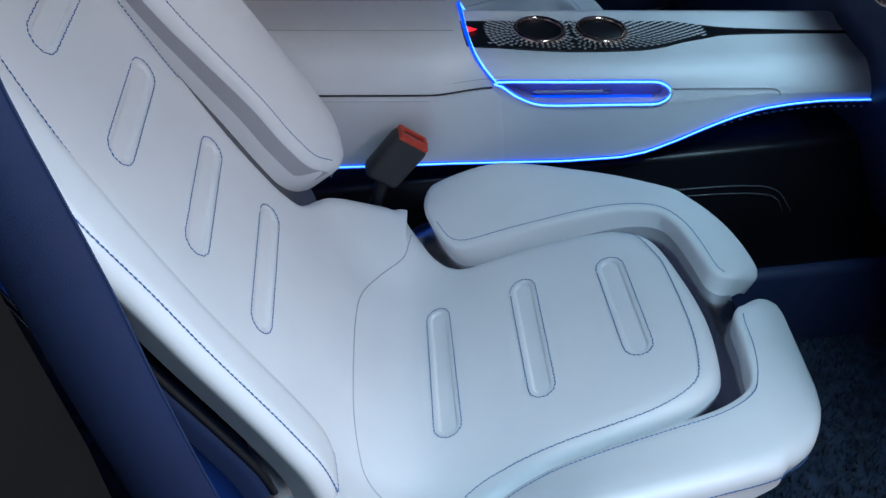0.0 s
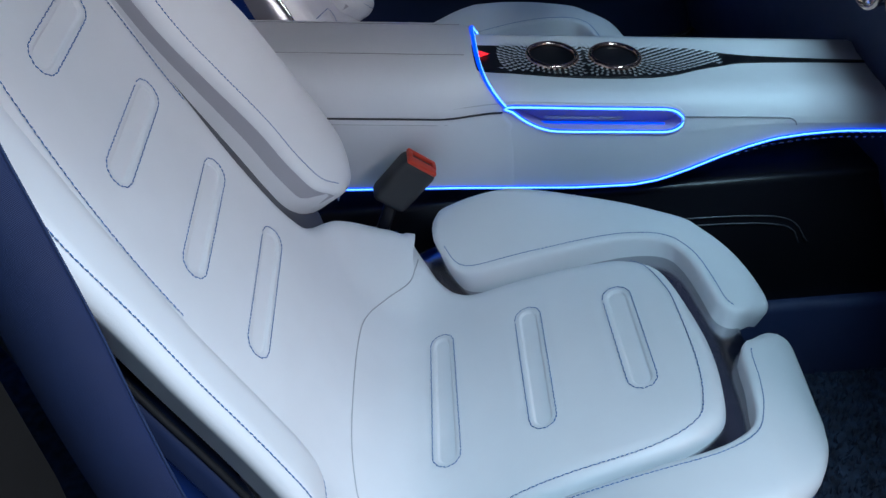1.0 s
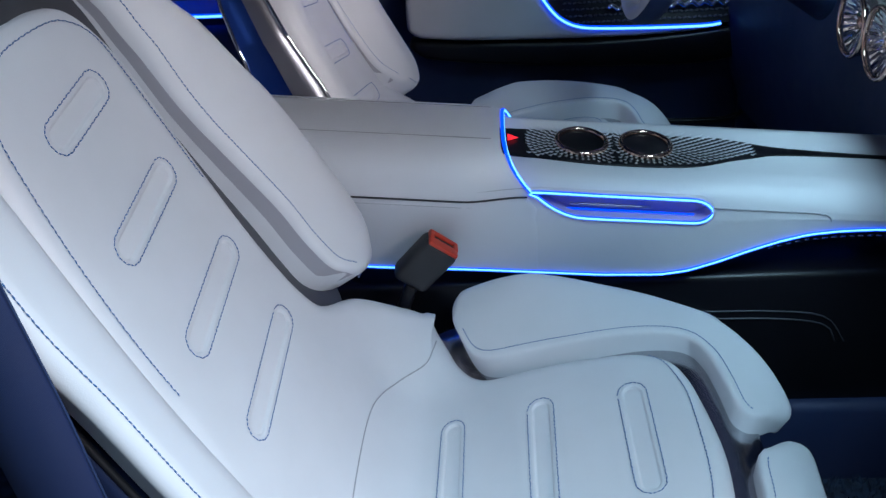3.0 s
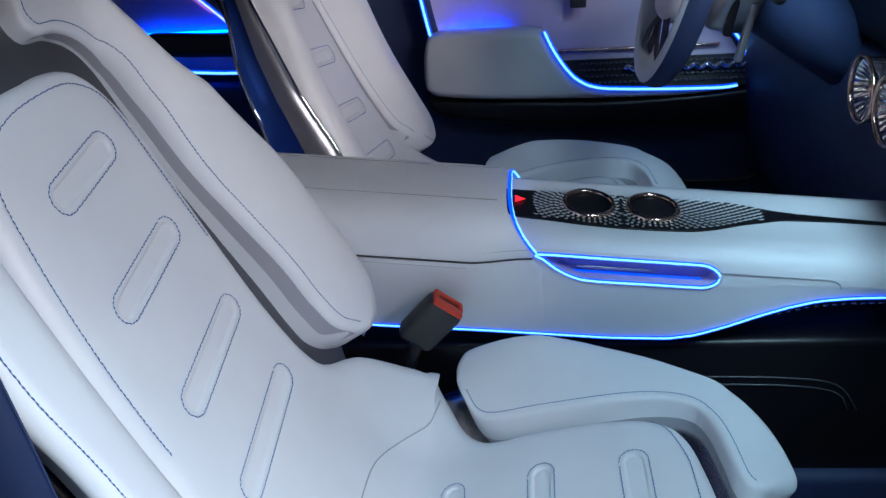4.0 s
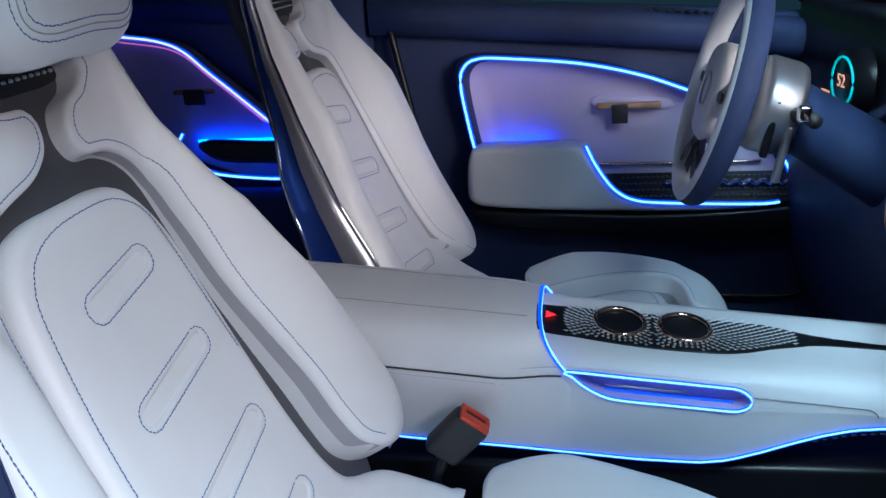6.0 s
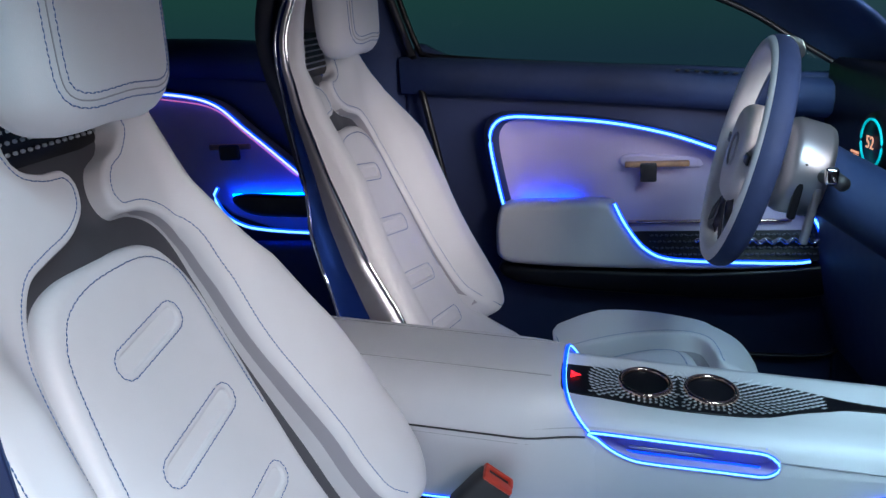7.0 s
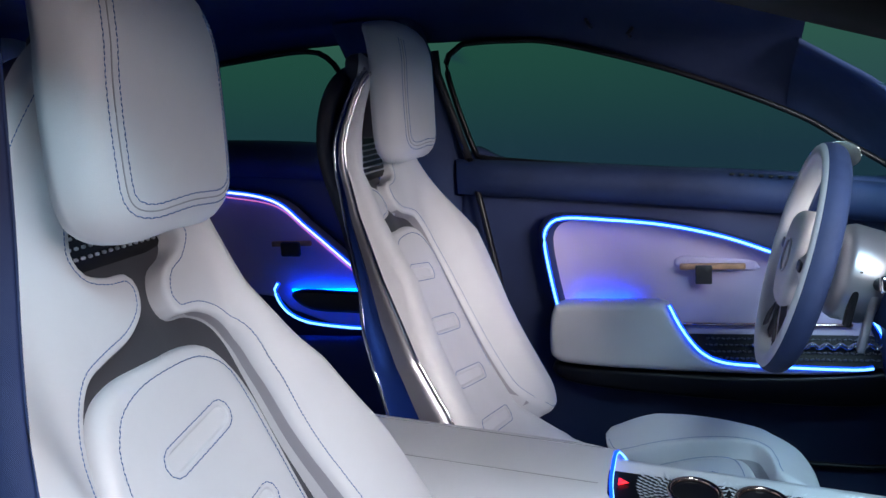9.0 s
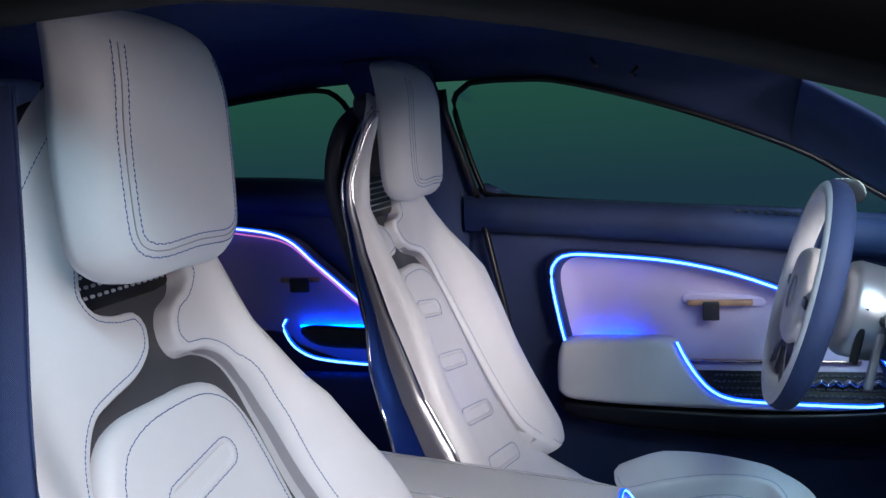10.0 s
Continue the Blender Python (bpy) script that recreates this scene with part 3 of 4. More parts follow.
def section(x, near):
    """The near or far half of the console's cross-section at x, from the lower edge to the middle of the top: (offset, height)."""
    low = led_height(x)
    f = ramp(0.0, 0.16, x)
    rear = [(0.086, low), (0.098, 0.55), (0.109, 0.59), (0.1125, 0.606), (0.1095, 0.622), (0.103, 0.638), (0.092, 0.652), (0.076, 0.662), (0.05, 0.6675), (0.0, 0.669)]
    top = 0.634 if near else 0.653
    w = 0.05 if near else 0.042
    front = [(0.085, low), (0.087, low + (0.6 - low) * 0.4), (0.089, low + (0.6 - low) * 0.8), (0.088, 0.605), (0.083, 0.617), (0.074, 0.628), (w + 0.014, top + 0.001), (w, top + 0.003), (w * 0.6, 0.5 * (top + 0.644)), (0.0, 0.644)]
    return rear, front


def console_rows(xs, kind):
    rows = []
    for x in xs:
        near = section(x, True)[kind]
        far = section(x, False)[kind]
        row = [(x, MID - w, h + slope(x)) for w, h in near] + [(x, MID + w, h + slope(x)) for w, h in far[::-1][1:]]
        rows.append(row)
    return rows


console = thing("centre_console", (0, 0, 0), "white leather centre console with blue light lines and a padded armrest", "console")
SLOT = [(0.104, 0.6135), (0.2, 0.6135), (0.302, 0.6135), (0.3095, 0.6123), (0.3165, 0.609), (0.322, 0.604), (0.3242, 0.598), (0.322, 0.592), (0.3165, 0.587), (0.3095, 0.5837), (0.302, 0.5825), (0.24, 0.582), (0.175, 0.5815), (0.15, 0.584), (0.128, 0.5935), (0.11, 0.607)]
SLOT_RIM = spline(SLOT, 0.004, True)
xs = np.r_[np.linspace(0.02, 0.34, 90), np.linspace(0.35, 0.95, 45)]
fine = []
for row in console_rows(xs, 1):
    p = np.array(row)
    n = len(p)
    u = np.r_[np.linspace(0, 3, 22), np.arange(4, n - 4), np.linspace(n - 4, n - 1, 22)]
    fine.append([tuple(np.array([np.interp(v, np.arange(n), p[:, k]) for k in range(3)])) for v in u])
v, f, m = loft(fine, CONSOLE)
mid_points = np.array([np.mean([v[i] for i in q], axis=0) for q in f])
d, ins = distance(np.c_[mid_points[:, 0], mid_points[:, 2] - slope(mid_points[:, 0])], SLOT_RIM)
low_side = np.abs(mid_points[:, 1] - MID) > 0.07
part("bridge", (v, [q for q, hole in zip(f, ins & low_side & (d > 0.001)) if not hole], m), console, sharp=60)
arm = []
for x in np.r_[np.linspace(-0.62, 0.0, 20), np.linspace(0.01, 0.118, 26)]:
    row = console_rows([x], 0)[0]
    out = []
    for px, py, pz in row:
        h = pz - slope(px)
        # the nose falls back in a curve from the top edge to the storage slot
        cut = 0.066 + 0.052 * ramp(0.669, 0.59, h) ** 1.6
        k = 0.0 if x < 0.0 else ramp(0.0, 0.118, x)
        nx = px if x < 0.0 else k * cut
        w = abs(py - MID)
        g = ramp(0.015, 0.1, nx)
        g = g * g * (3 - 2 * g)
        if h <= 0.6065:
            fw = [q for q in section(nx, True)[1]][:4]
            w = w * (1 - g) + g * (float(np.interp(h, [q[1] for q in fw], [q[0] for q in fw])) + 0.0012 - 0.004 * ramp(0.9, 1.0, k))
        else:
            w = w * (1 - 0.2 * g)
        out.append((nx, MID + math.copysign(w, py - MID), h + slope(nx)))
    arm.append(out)
last = arm[-1]
arm.append([(px - 0.006, MID + (py - MID) * 0.93, 0.63 + (pz - 0.63) * 0.93) for px, py, pz in last])
arm.append([(px - 0.02, MID + (py - MID) * 0.5, 0.63 + (pz - 0.63) * 0.5) for px, py, pz in last])
armrest = part("armrest", loft(arm, CONSOLE), console, "padded white leather armrest", sharp=50)

# light line round the armrest's nose, down its side into the slot, and along the lower edge
nose_line = [(q[0] + 0.004, q[1] + (0.002 if q[1] > MID else -0.002), q[2]) for q in last]
side = nose_line[3:]
arch = spline(side[:-3], 0.004)
for k in range(40):
    arch[1:-1] = arch[1:-1] * 0.5 + (arch[:-2] + arch[2:]) * 0.25
light_line("nose_light", arch, 0.0026, console, "glowing blue light line", (0.7, -0.7, 0))
for near in (True, False):
    sg = -1 if near else 1
    low = [(x, MID + sg * 0.087, led_height(x) + slope(x) - 0.001) for x in np.linspace(-0.6, 0.95, 110)]
    light_line("lower_light", low, 0.0024, console, "glowing blue lower light line", (0, sg * 0.8, 0.3))
    for dh in (0.0, 0.011, -0.009):
        line = [(x, MID + sg * ((0.113 if dh == 0 else 0.1118) - abs(dh) * 0.18) * (1 - 0.2 * ramp(0.015, 0.1, x) ** 2 * (3 - 2 * ramp(0.015, 0.1, x))), 0.606 + dh + slope(x)) for x in np.linspace(-0.6, 0.097, 60)]
        part("seam", tube(line, 0.0012 if dh == 0 else 0.0006, DARK if dh == 0 else SEAM, 6), armrest)
    line = [(x, MID + sg * 0.055, 0.6672 + slope(x)) for x in np.linspace(-0.6, 0.055, 40)]
    part("seam", tube(line, 0.0007, SEAM, 5), armrest)
    # join between the upper and lower skin of the bridge
    line = [(x, MID + sg * 0.0893, 0.6035 + slope(x)) for x in np.linspace(0.325, 0.455, 30)]
    line += [(0.455 + 0.014 * math.sin(a), MID + sg * 0.0893, 0.6035 - 0.012 * (1 - math.cos(a)) + slope(0.46)) for a in np.linspace(0.2, 1.5, 7)]
    part("seam", tube(line, 0.0009, SEAM, 5), console)

    # storage slot: a pocket framed by light
    def slot_ring(grow, deep):
        c = np.array((0.22, 0.598))
        out = []
        for q in SLOT_RIM:
            x, h = c + (q - c) * np.array((1 + grow / 0.105, 1 + grow / 0.016))
            out.append((x, MID + sg * (0.0893 - deep), h + slope(x)))
        return out
    slot = light_line("slot_light", slot_ring(0.0, -0.0012), 0.0026, console, "glowing blue slot outline", (0, sg * 0.9, 0.2), True)
    part("slot_lip", loft([slot_ring(0.0055, 0.003), slot_ring(0.004, -0.0004), slot_ring(0.0, 0.0)], CONSOLE, True), slot, "white leather lip")
    part("slot_wall", loft([slot_ring(0.0, 0.0), slot_ring(-0.002, 0.012), slot_ring(-0.003, 0.024)], LILAC, True), slot, "pale slot wall")
    deep = slot_ring(-0.003, 0.0238)
    part("slot_floor", (deep, [tuple(range(len(deep)))], LILAC), slot, "pale slot floor")
    part("slot_rail", tube([(x, MID + sg * 0.079, 0.5955 + slope(x)) for x in np.linspace(0.15, 0.25, 8)], 0.0022, SATIN, 6), slot, "slim metal rail")
    part("slot_glow", tube([(x, MID + sg * 0.074, 0.5862 + slope(x)) for x in np.linspace(0.14, 0.305, 8)], 0.0012, SHEATH_LED, 6), slot, "blue light in the slot")

# dark perforated tray with two cup holders, tilted to the passenger
TILT_TRAY = pose(0, MID, 0.6445, 7.5, 0, 0)


def tray_at(x, v, h):
    q = TILT_TRAY @ Vector((x, v, h))
    return (q.x, q.y, q.z + slope(x))


tray_rim = [(0.066, -0.03), (0.12, -0.043), (0.2, -0.052), (0.28, -0.05), (0.32, -0.042), (0.355, -0.027), (0.39, -0.016), (0.42, -0.008), (0.5, -0.004), (0.62, -0.002), (0.62, 0.002), (0.5, 0.006), (0.42, 0.012), (0.37, 0.024), (0.32, 0.035), (0.25, 0.04), (0.15, 0.04), (0.066, 0.04)]
rim = spline(tray_rim, 0.006, True)
tray = part("tray", cushion_mesh(rim, tray_at, lambda x, v: 0.0012, -0.006, 0.001, BLACK, 0.02), console, "black lattice tray")
CUPS = ((0.171, -0.002), (0.253, -0.002))
scales = []
for c, (cx, cy) in enumerate(CUPS):
    other = CUPS[1 - c]
    for ring in range(16):
        r = 0.036 + 0.0066 * ring
        n = int(2 * math.pi * r / 0.0072)
        for k in range(n):
            a = 2 * math.pi * (k + 0.5 * (ring % 2)) / n
            x, v = cx + r * math.cos(a), cy + r * math.sin(a)
            if math.hypot(x - other[0], v - other[1]) < max(r + 0.002, 0.036):
                continue
            d, ins = distance(np.array([(x, v)]), rim)
            if not ins[0] or d[0] < 0.0025 or x < 0.1 or x > 0.41:
                continue
            u = np.array((math.cos(a), math.sin(a)))
            w = np.array((-u[1], u[0]))
            L, W = 0.0044, 0.0021
            tip = [np.array((x, v)) + u * L, np.array((x, v)) + w * W, np.array((x, v)) - u * L, np.array((x, v)) - w * W]
            top = [tray_at(q[0], q[1], 0.0022 + 0.0022 * (i == 0)) for i, q in enumerate(tip)]
            scales.append(([*top, tray_at(x, v, 0.0008)], [(0, 1, 2, 3), (1, 0, 4), (2, 1, 4), (3, 2, 4), (0, 3, 4)], SILVER))
lat = part("lattice", mesh_of("lattice", *joined(*scales), smooth=False), tray, "fine silver lattice of pointed scales", kind="stuff")
for cx, cy in CUPS:
    ring = [tray_at(cx + 0.0315 * math.cos(a), cy + 0.0315 * math.sin(a), 0.004) for a in np.linspace(0, 2 * math.pi, 48, False)]
    cup = part("cup_holder_rim", tube(ring, 0.0036, ROSE, 10, True), tray, "rose gold cup holder rim")
    rows = [[tray_at(cx + r * math.cos(a), cy + r * math.sin(a), h) for a in np.linspace(0, 2 * math.pi, 40, False)] for r, h in ((0.0305, 0.005), (0.029, 0.0025), (0.026, 0.0018), (0.001, 0.0017))]
    part("cup_lid", loft(rows, BLACK, True), cup, "black glass cup holder lid")
tri = [tray_at(0.076, -0.010, 0.004), tray_at(0.076, 0.008, 0.004), tray_at(0.090, -0.001, 0.004)]
part("hazard_button", (tri + [tray_at(0.08, -0.001, 0.0005)], [(0, 2, 1), (0, 1, 3), (1, 2, 3), (2, 0, 3)], RED_LED), tray, "glowing red triangular button")
# dark tunnel below the bridge, with a pocket line
part("tunnel", block(0.15, MID, 0.36, 1.5, 0.13, 0.22, BLACK, 0.012), console, "black tunnel side below the console")
part("tunnel_foot", block(0.15, MID, 0.185, 1.5, 0.16, 0.15, NAVY, 0.015), console, "navy tunnel foot")
for k in (0, 0.012):
    line = spline([(0.28, 0.398, 0.415 - k), (0.42, 0.398, 0.412 - k), (0.49, 0.398, 0.40 - k), (0.52 - k, 0.398, 0.36)], 0.01)
    part("pocket_line", tube(line, 0.0012, GREY, 5), console)
teeth = []
for i in range(34):
    for j in range(2):
        x = 0.40 + 0.011 * i + 0.005 * j
        teeth.append(moved(block(0, 0, 0, 0.007, 0.002, 0.003, CHROME, 0.0008, 1), Matrix.Translation((x, 0.392, led_height(x) + slope(x) - 0.011 - 0.006 * j))))
part("lower_lattice", joined(*teeth), console, "fine silver lattice under the light line", kind="stuff")

# unseen strip, added to throw blue on the driver seat's flank
part("rear_fill_light", tube([(x, MID + 0.1, 0.44) for x in np.linspace(-0.6, -0.22, 12)], 0.005, BLUE_LED, 6), console, "unseen blue strip added at the console's rear")

# seat belt buckle beside the passenger seat, leaning out of the gap
buckle = thing("seat_belt_buckle", (-0.035, 0.342, 0.40), "black seat belt buckle with red release button", "belt buckle")
tilt = pose(0.003, 0, 0.138, 14, 40, 12)
part("buckle_body", moved(block(0, 0, 0, 0.05, 0.03, 0.074, DARK, 0.009), tilt), buckle)
part("release_button", joined(moved(block(0, -0.007, 0.037, 0.042, 0.013, 0.006, RED, 0.002), tilt), moved(block(0, 0.0095, 0.037, 0.042, 0.006, 0.007, RED, 0.002), tilt), moved(block(0.018, 0.002, 0.037, 0.006, 0.012, 0.007, RED, 0.001), tilt), moved(block(-0.018, 0.002, 0.037, 0.006, 0.012, 0.007, RED, 0.001), tilt)), buckle, "red release button with a slot")
part("buckle_stalk", tube([(-0.012, 0.004, 0.115), (-0.03, 0.008, 0.07), (-0.036, 0.01, -0.06)], 0.009, BLACK), buckle, "black buckle stalk")

# ---- driver's door ----
DOOR_Y = 1.285
door = thing("door_1", (0, 0, 0), "navy driver door with lilac panel and blue light frame", "door", kind="structure")


def wall_sheet(outline, y, thick, mat, radius=0.004, grid=0.04):
    return cushion_mesh(spline(outline, 0.012, True), lambda x, z, h: (x, y - h, z), lambda x, z: 0.0, -thick, radius, mat, grid)


part("door_skin", wall_sheet([(-0.36, 0.16), (-0.2, 0.15), (0.4, 0.15), (0.72, 0.16), (0.74, 0.5), (0.74, 0.88), (0.45, 0.945), (0.1, 0.975), (-0.2, 1.0), (-0.315, 1.005), (-0.35, 0.6)], 1.34, 0.03, NAVY, 0.02), door)
sill = [(x, z) for x, z in ((-0.33, 1.006), (-0.1, 0.988), (0.2, 0.962), (0.45, 0.936), (0.75, 0.9))]
rows = []
for x, z in spline(sill, 0.03):
    rows.append([(x, 1.335, z + 0.004), (x, 1.3, z + 0.002), (x, 1.28, z - 0.008), (x, 1.272, z - 0.03), (x, 1.282, z - 0.06), (x, 1.312, z - 0.075)])
rows = [[(x, y + (1.318 - y) * (1 - ramp(-0.34, -0.22, x)) ** 1.5, z) for x, y, z in r] for r in rows]
part("window_sill", loft(rows, NAVY_SOFT), door, "blue suede window sill")
vents = [moved(block(0, 0, 0, 0.009, 0.02, 0.003, DARK, 0.001, 1), Matrix.Translation((0.26 + 0.019 * i, 1.292, 0.959 - 0.0018 * i))) for i in range(10)]
part("sill_vent", joined(*vents), door, "row of small vent slots")
panel_line = [(-0.103, 0.66), (-0.118, 0.73), (-0.132, 0.82), (-0.124, 0.858), (-0.09, 0.876), (0.0, 0.871), (0.118, 0.858), (0.22, 0.836), (0.3, 0.81), (0.38, 0.775), (0.47, 0.715), (0.54, 0.64), (0.56, 0.58), (0.53, 0.555)]
closed = panel_line + [(0.3, 0.55), (0.0, 0.55), (-0.09, 0.58)]
rim = spline(closed, 0.012, True)
rows = []
cc = np.array((0.2, 0.7))
for f, y in ((1.05, DOOR_Y + 0.022), (1.03, DOOR_Y - 0.002), (1.0, DOOR_Y - 0.004), (0.985, DOOR_Y + 0.012), (0.95, DOOR_Y + 0.018)):
    rows.append([(*(cc + (p - cc) * f)[:1], y, (cc + (p - cc) * f)[1]) for p in rim])
part("panel_frame", loft(rows, NAVY, True), door)
part("panel", cushion_mesh(np.array([cc + (p - cc) * 0.985 for p in rim]), lambda x, z, h: (x, DOOR_Y + 0.014 - h, z), lambda x, z: 0.0, -0.035, 0.002, LILAC, 0.02, relief=lambda uv: -0.028 * np.clip(distance(uv, rim)[0] / 0.05, 0, 1) ** 0.7), door, "lilac padded door panel")
light_line("panel_light", [(x, DOOR_Y - 0.004, z) for x, z in spline(panel_line[:-1], 0.012)], 0.005, door, "glowing blue frame line", (0, -1, 0))
# armrest with the light curve, tray lattice and dark pocket below
ARM_Y = 1.262
arm_out = [(-0.126, 0.60), (-0.118, 0.672), (-0.09, 0.69), (0.02, 0.692), (0.118, 0.69), (0.134, 0.672), (0.15, 0.645), (0.176, 0.606), (0.2, 0.58), (0.235, 0.563), (0.3, 0.557), (0.42, 0.554), (0.525, 0.556), (0.53, 0.548), (0.42, 0.537), (0.2, 0.538), (-0.05, 0.552), (-0.115, 0.566)]
part("armrest", cushion_mesh(spline(arm_out, 0.008, True), lambda x, z, h: (x, ARM_Y - h, z), lambda x, z: 0.012 * ramp(0.2, 0.0, x), -0.044, 0.016, CONSOLE, 0.02), door, "white padded door armrest", sharp=None)
arc = spline([(0.131, 0.688), (0.15, 0.648), (0.176, 0.608), (0.202, 0.582), (0.238, 0.566), (0.3, 0.56), (0.42, 0.556), (0.5, 0.5555), (0.53, 0.559)], 0.01)
light_line("arm_light", [(x, ARM_Y - 0.003, z) for x, z in arc], 0.005, door, "glowing blue curve of light", (0, -1, 0))
part("wash_light", tube([(x, 1.3155, 0.681) for x in np.linspace(-0.08, 0.05, 10)], 0.003, WASH_LED, 6), door, "hidden blue light behind the armrest")
part("arm_tray", loft([[(x, ARM_Y + 0.006, float(np.interp(x, arc[:, 0], arc[:, 1])) - 0.002) for x in np.linspace(0.15, 0.55, 30)], [(x, ARM_Y + 0.05, 0.612) for x in np.linspace(0.15, 0.55, 30)]], BLACK), door, "dark blue lattice tray")
teeth = []
for j in range(4):
    for i in range(34):
        x = 0.205 + 0.0105 * i + (0.005 if j % 2 else 0)
        z = 0.572 + 0.011 * j
        if x > np.interp(z, (0.562, 0.58, 0.606), (0.24, 0.205, 0.18)):
            teeth.append(moved(block(0, 0, 0, 0.008, 0.003, 0.0035, CHROME if j > 1 else GREY, 0.001, 1), Matrix.Translation((x, ARM_Y + 0.006 + 0.011 * j, z)) @ Matrix.Rotation(radians(18 if i % 2 else -18), 4, "Y")))
part("tray_lattice", joined(*teeth), door, "silver lattice in the door tray", kind="stuff")
part("tray_edge", tube([(x, ARM_Y + 0.016, 0.597 + 0.004 * math.sin(x * 230)) for x in np.linspace(0.3, 0.565, 90)], 0.0045, CHROME, 8), door, "wavy chrome tray edge")
part("tray_rim", tube([(x, ARM_Y + 0.055, 0.632) for x in np.linspace(0.16, 0.5, 12)], 0.004, ROSE, 6), door)
part("pocket", cushion_mesh(spline([(-0.12, 0.545), (0.0, 0.54), (0.3, 0.53), (0.55, 0.545), (0.595, 0.56), (0.59, 0.5), (0.55, 0.472), (0.42, 0.466), (0.2, 0.476), (0.0, 0.492), (-0.1, 0.51)], 0.012, True), lambda x, z, h: (x, ARM_Y + 0.012 - h, z), lambda x, z: 0.0, -0.06, 0.012, BLACK, 0.03), door, "gloss black band below the armrest")
part("door_handle_recess", cushion_mesh(spline([(0.142, 0.765), (0.16, 0.782), (0.25, 0.776), (0.31, 0.77), (0.31, 0.75), (0.22, 0.75), (0.16, 0.752)], 0.006, True), lambda x, z, h: (x, DOOR_Y + 0.034 - h, z), lambda x, z: 0.0, -0.012, 0.006, LILAC, 0.02), door)
pull = part("door_pull", block(0.22, DOOR_Y + 0.016, 0.763, 0.135, 0.014, 0.013, WOOD, 0.004), door, "slim light wooden door pull")
part("strap", block(0.202, DOOR_Y + 0.006, 0.747, 0.034, 0.012, 0.04, DARK, 0.003), pull, "black strap")
# shut line of the door and its side bracket
seam_line = spline([(0.3, 0.327), (0.42, 0.327), (0.55, 0.325), (0.6, 0.338), (0.622, 0.375), (0.632, 0.44), (0.64, 0.52)], 0.012)
part("shut_line", tube([(x, 1.308, z) for x, z in seam_line], 0.0055, BLACK, 6), door, "black rubber shut line")

# ---- rear door on the driver's side ----
rear_door = thing("door_2", (0, 0, 0), "navy rear door with lilac panel and blue lights", "door", kind="structure")
part("door_skin", wall_sheet([(-1.7, 0.2), (-0.9, 0.18), (-0.5, 0.2), (-0.46, 0.6), (-0.5, 0.95), (-0.62, 1.04), (-1.0, 1.07), (-1.7, 1.09)], 1.36, 0.03, NAVY, 0.02), rear_door)
rows = []
for x, z in spline([(-1.6, 1.1), (-1.0, 1.075), (-0.75, 1.062), (-0.55, 1.042)], 0.04):
    rows.append([(x, 1.36, z + 0.004), (x, 1.32, z), (x, 1.3, z - 0.02), (x, 1.305, z - 0.06), (x, 1.34, z - 0.085)])
part("window_sill", loft(rows, NAVY_SOFT), rear_door, "blue suede window sill")
rl = [(-1.35, 0.93), (-1.1, 0.968), (-0.9, 0.956), (-0.77, 0.93), (-0.69, 0.865), (-0.58, 0.767), (-0.5, 0.69)]
body = rl + [(-0.5, 0.62), (-0.62, 0.62), (-0.75, 0.66), (-0.85, 0.7), (-1.35, 0.7)]
rim2 = spline(body, 0.014, True)
part("panel", cushion_mesh(rim2, lambda x, z, h: (x, 1.3 - h, z), lambda x, z: 0.0, -0.04, 0.01, LILAC, 0.03), rear_door, "lilac padded rear door panel")
light_line("panel_light", [(x, 1.285, z) for x, z in spline(rl, 0.012)], 0.005, rear_door, "glowing lilac blue upper line", (0, -1, 0), core=LILAC_LED)
light_line("arm_light", [(x, 1.265, z) for x, z in spline([(-0.768, 0.737), (-0.778, 0.722), (-0.77, 0.695), (-0.75, 0.668), (-0.715, 0.648), (-0.67, 0.638), (-0.58, 0.63), (-0.5, 0.628)], 0.01)], 0.005, rear_door, "glowing blue armrest curve", (0, -1, 0))
# added strip that stands in for the rose glow on the panel
part("rose_glow", tube([(x, 1.288, z - 0.012) for x, z in spline(rl[2:-1], 0.012)], 0.0016, PINK_GLOW, 6), rear_door, "faint added strip for the rose glow under the upper line")
part("wash_light", tube([(x, 1.2905, 0.714) for x in np.linspace(-0.745, -0.55, 10)], 0.003, WASH_LED, 6), rear_door, "blue light over the rear armrest")
part("armrest", cushion_mesh(spline([(-0.745, 0.7), (-0.72, 0.717), (-0.6, 0.713), (-0.45, 0.705), (-0.45, 0.66), (-0.6, 0.66), (-0.7, 0.668)], 0.01, True), lambda x, z, h: (x, 1.277 - h, z), lambda x, z: 0.0, -0.012, 0.01, BLACK, 0.03), rear_door, "dark lattice armrest")
rpull = part("door_pull", block(-0.735, 1.286, 0.828, 0.1, 0.012, 0.013, WOOD, 0.003), rear_door)
part("strap", block(-0.735, 1.279, 0.816, 0.05, 0.012, 0.036, DARK, 0.006), rpull, "black strap")
lower = part("lower_skin", block(-0.9, 1.3, 0.4, 1.2, 0.04, 0.4, NAVY, 0.02), rear_door)

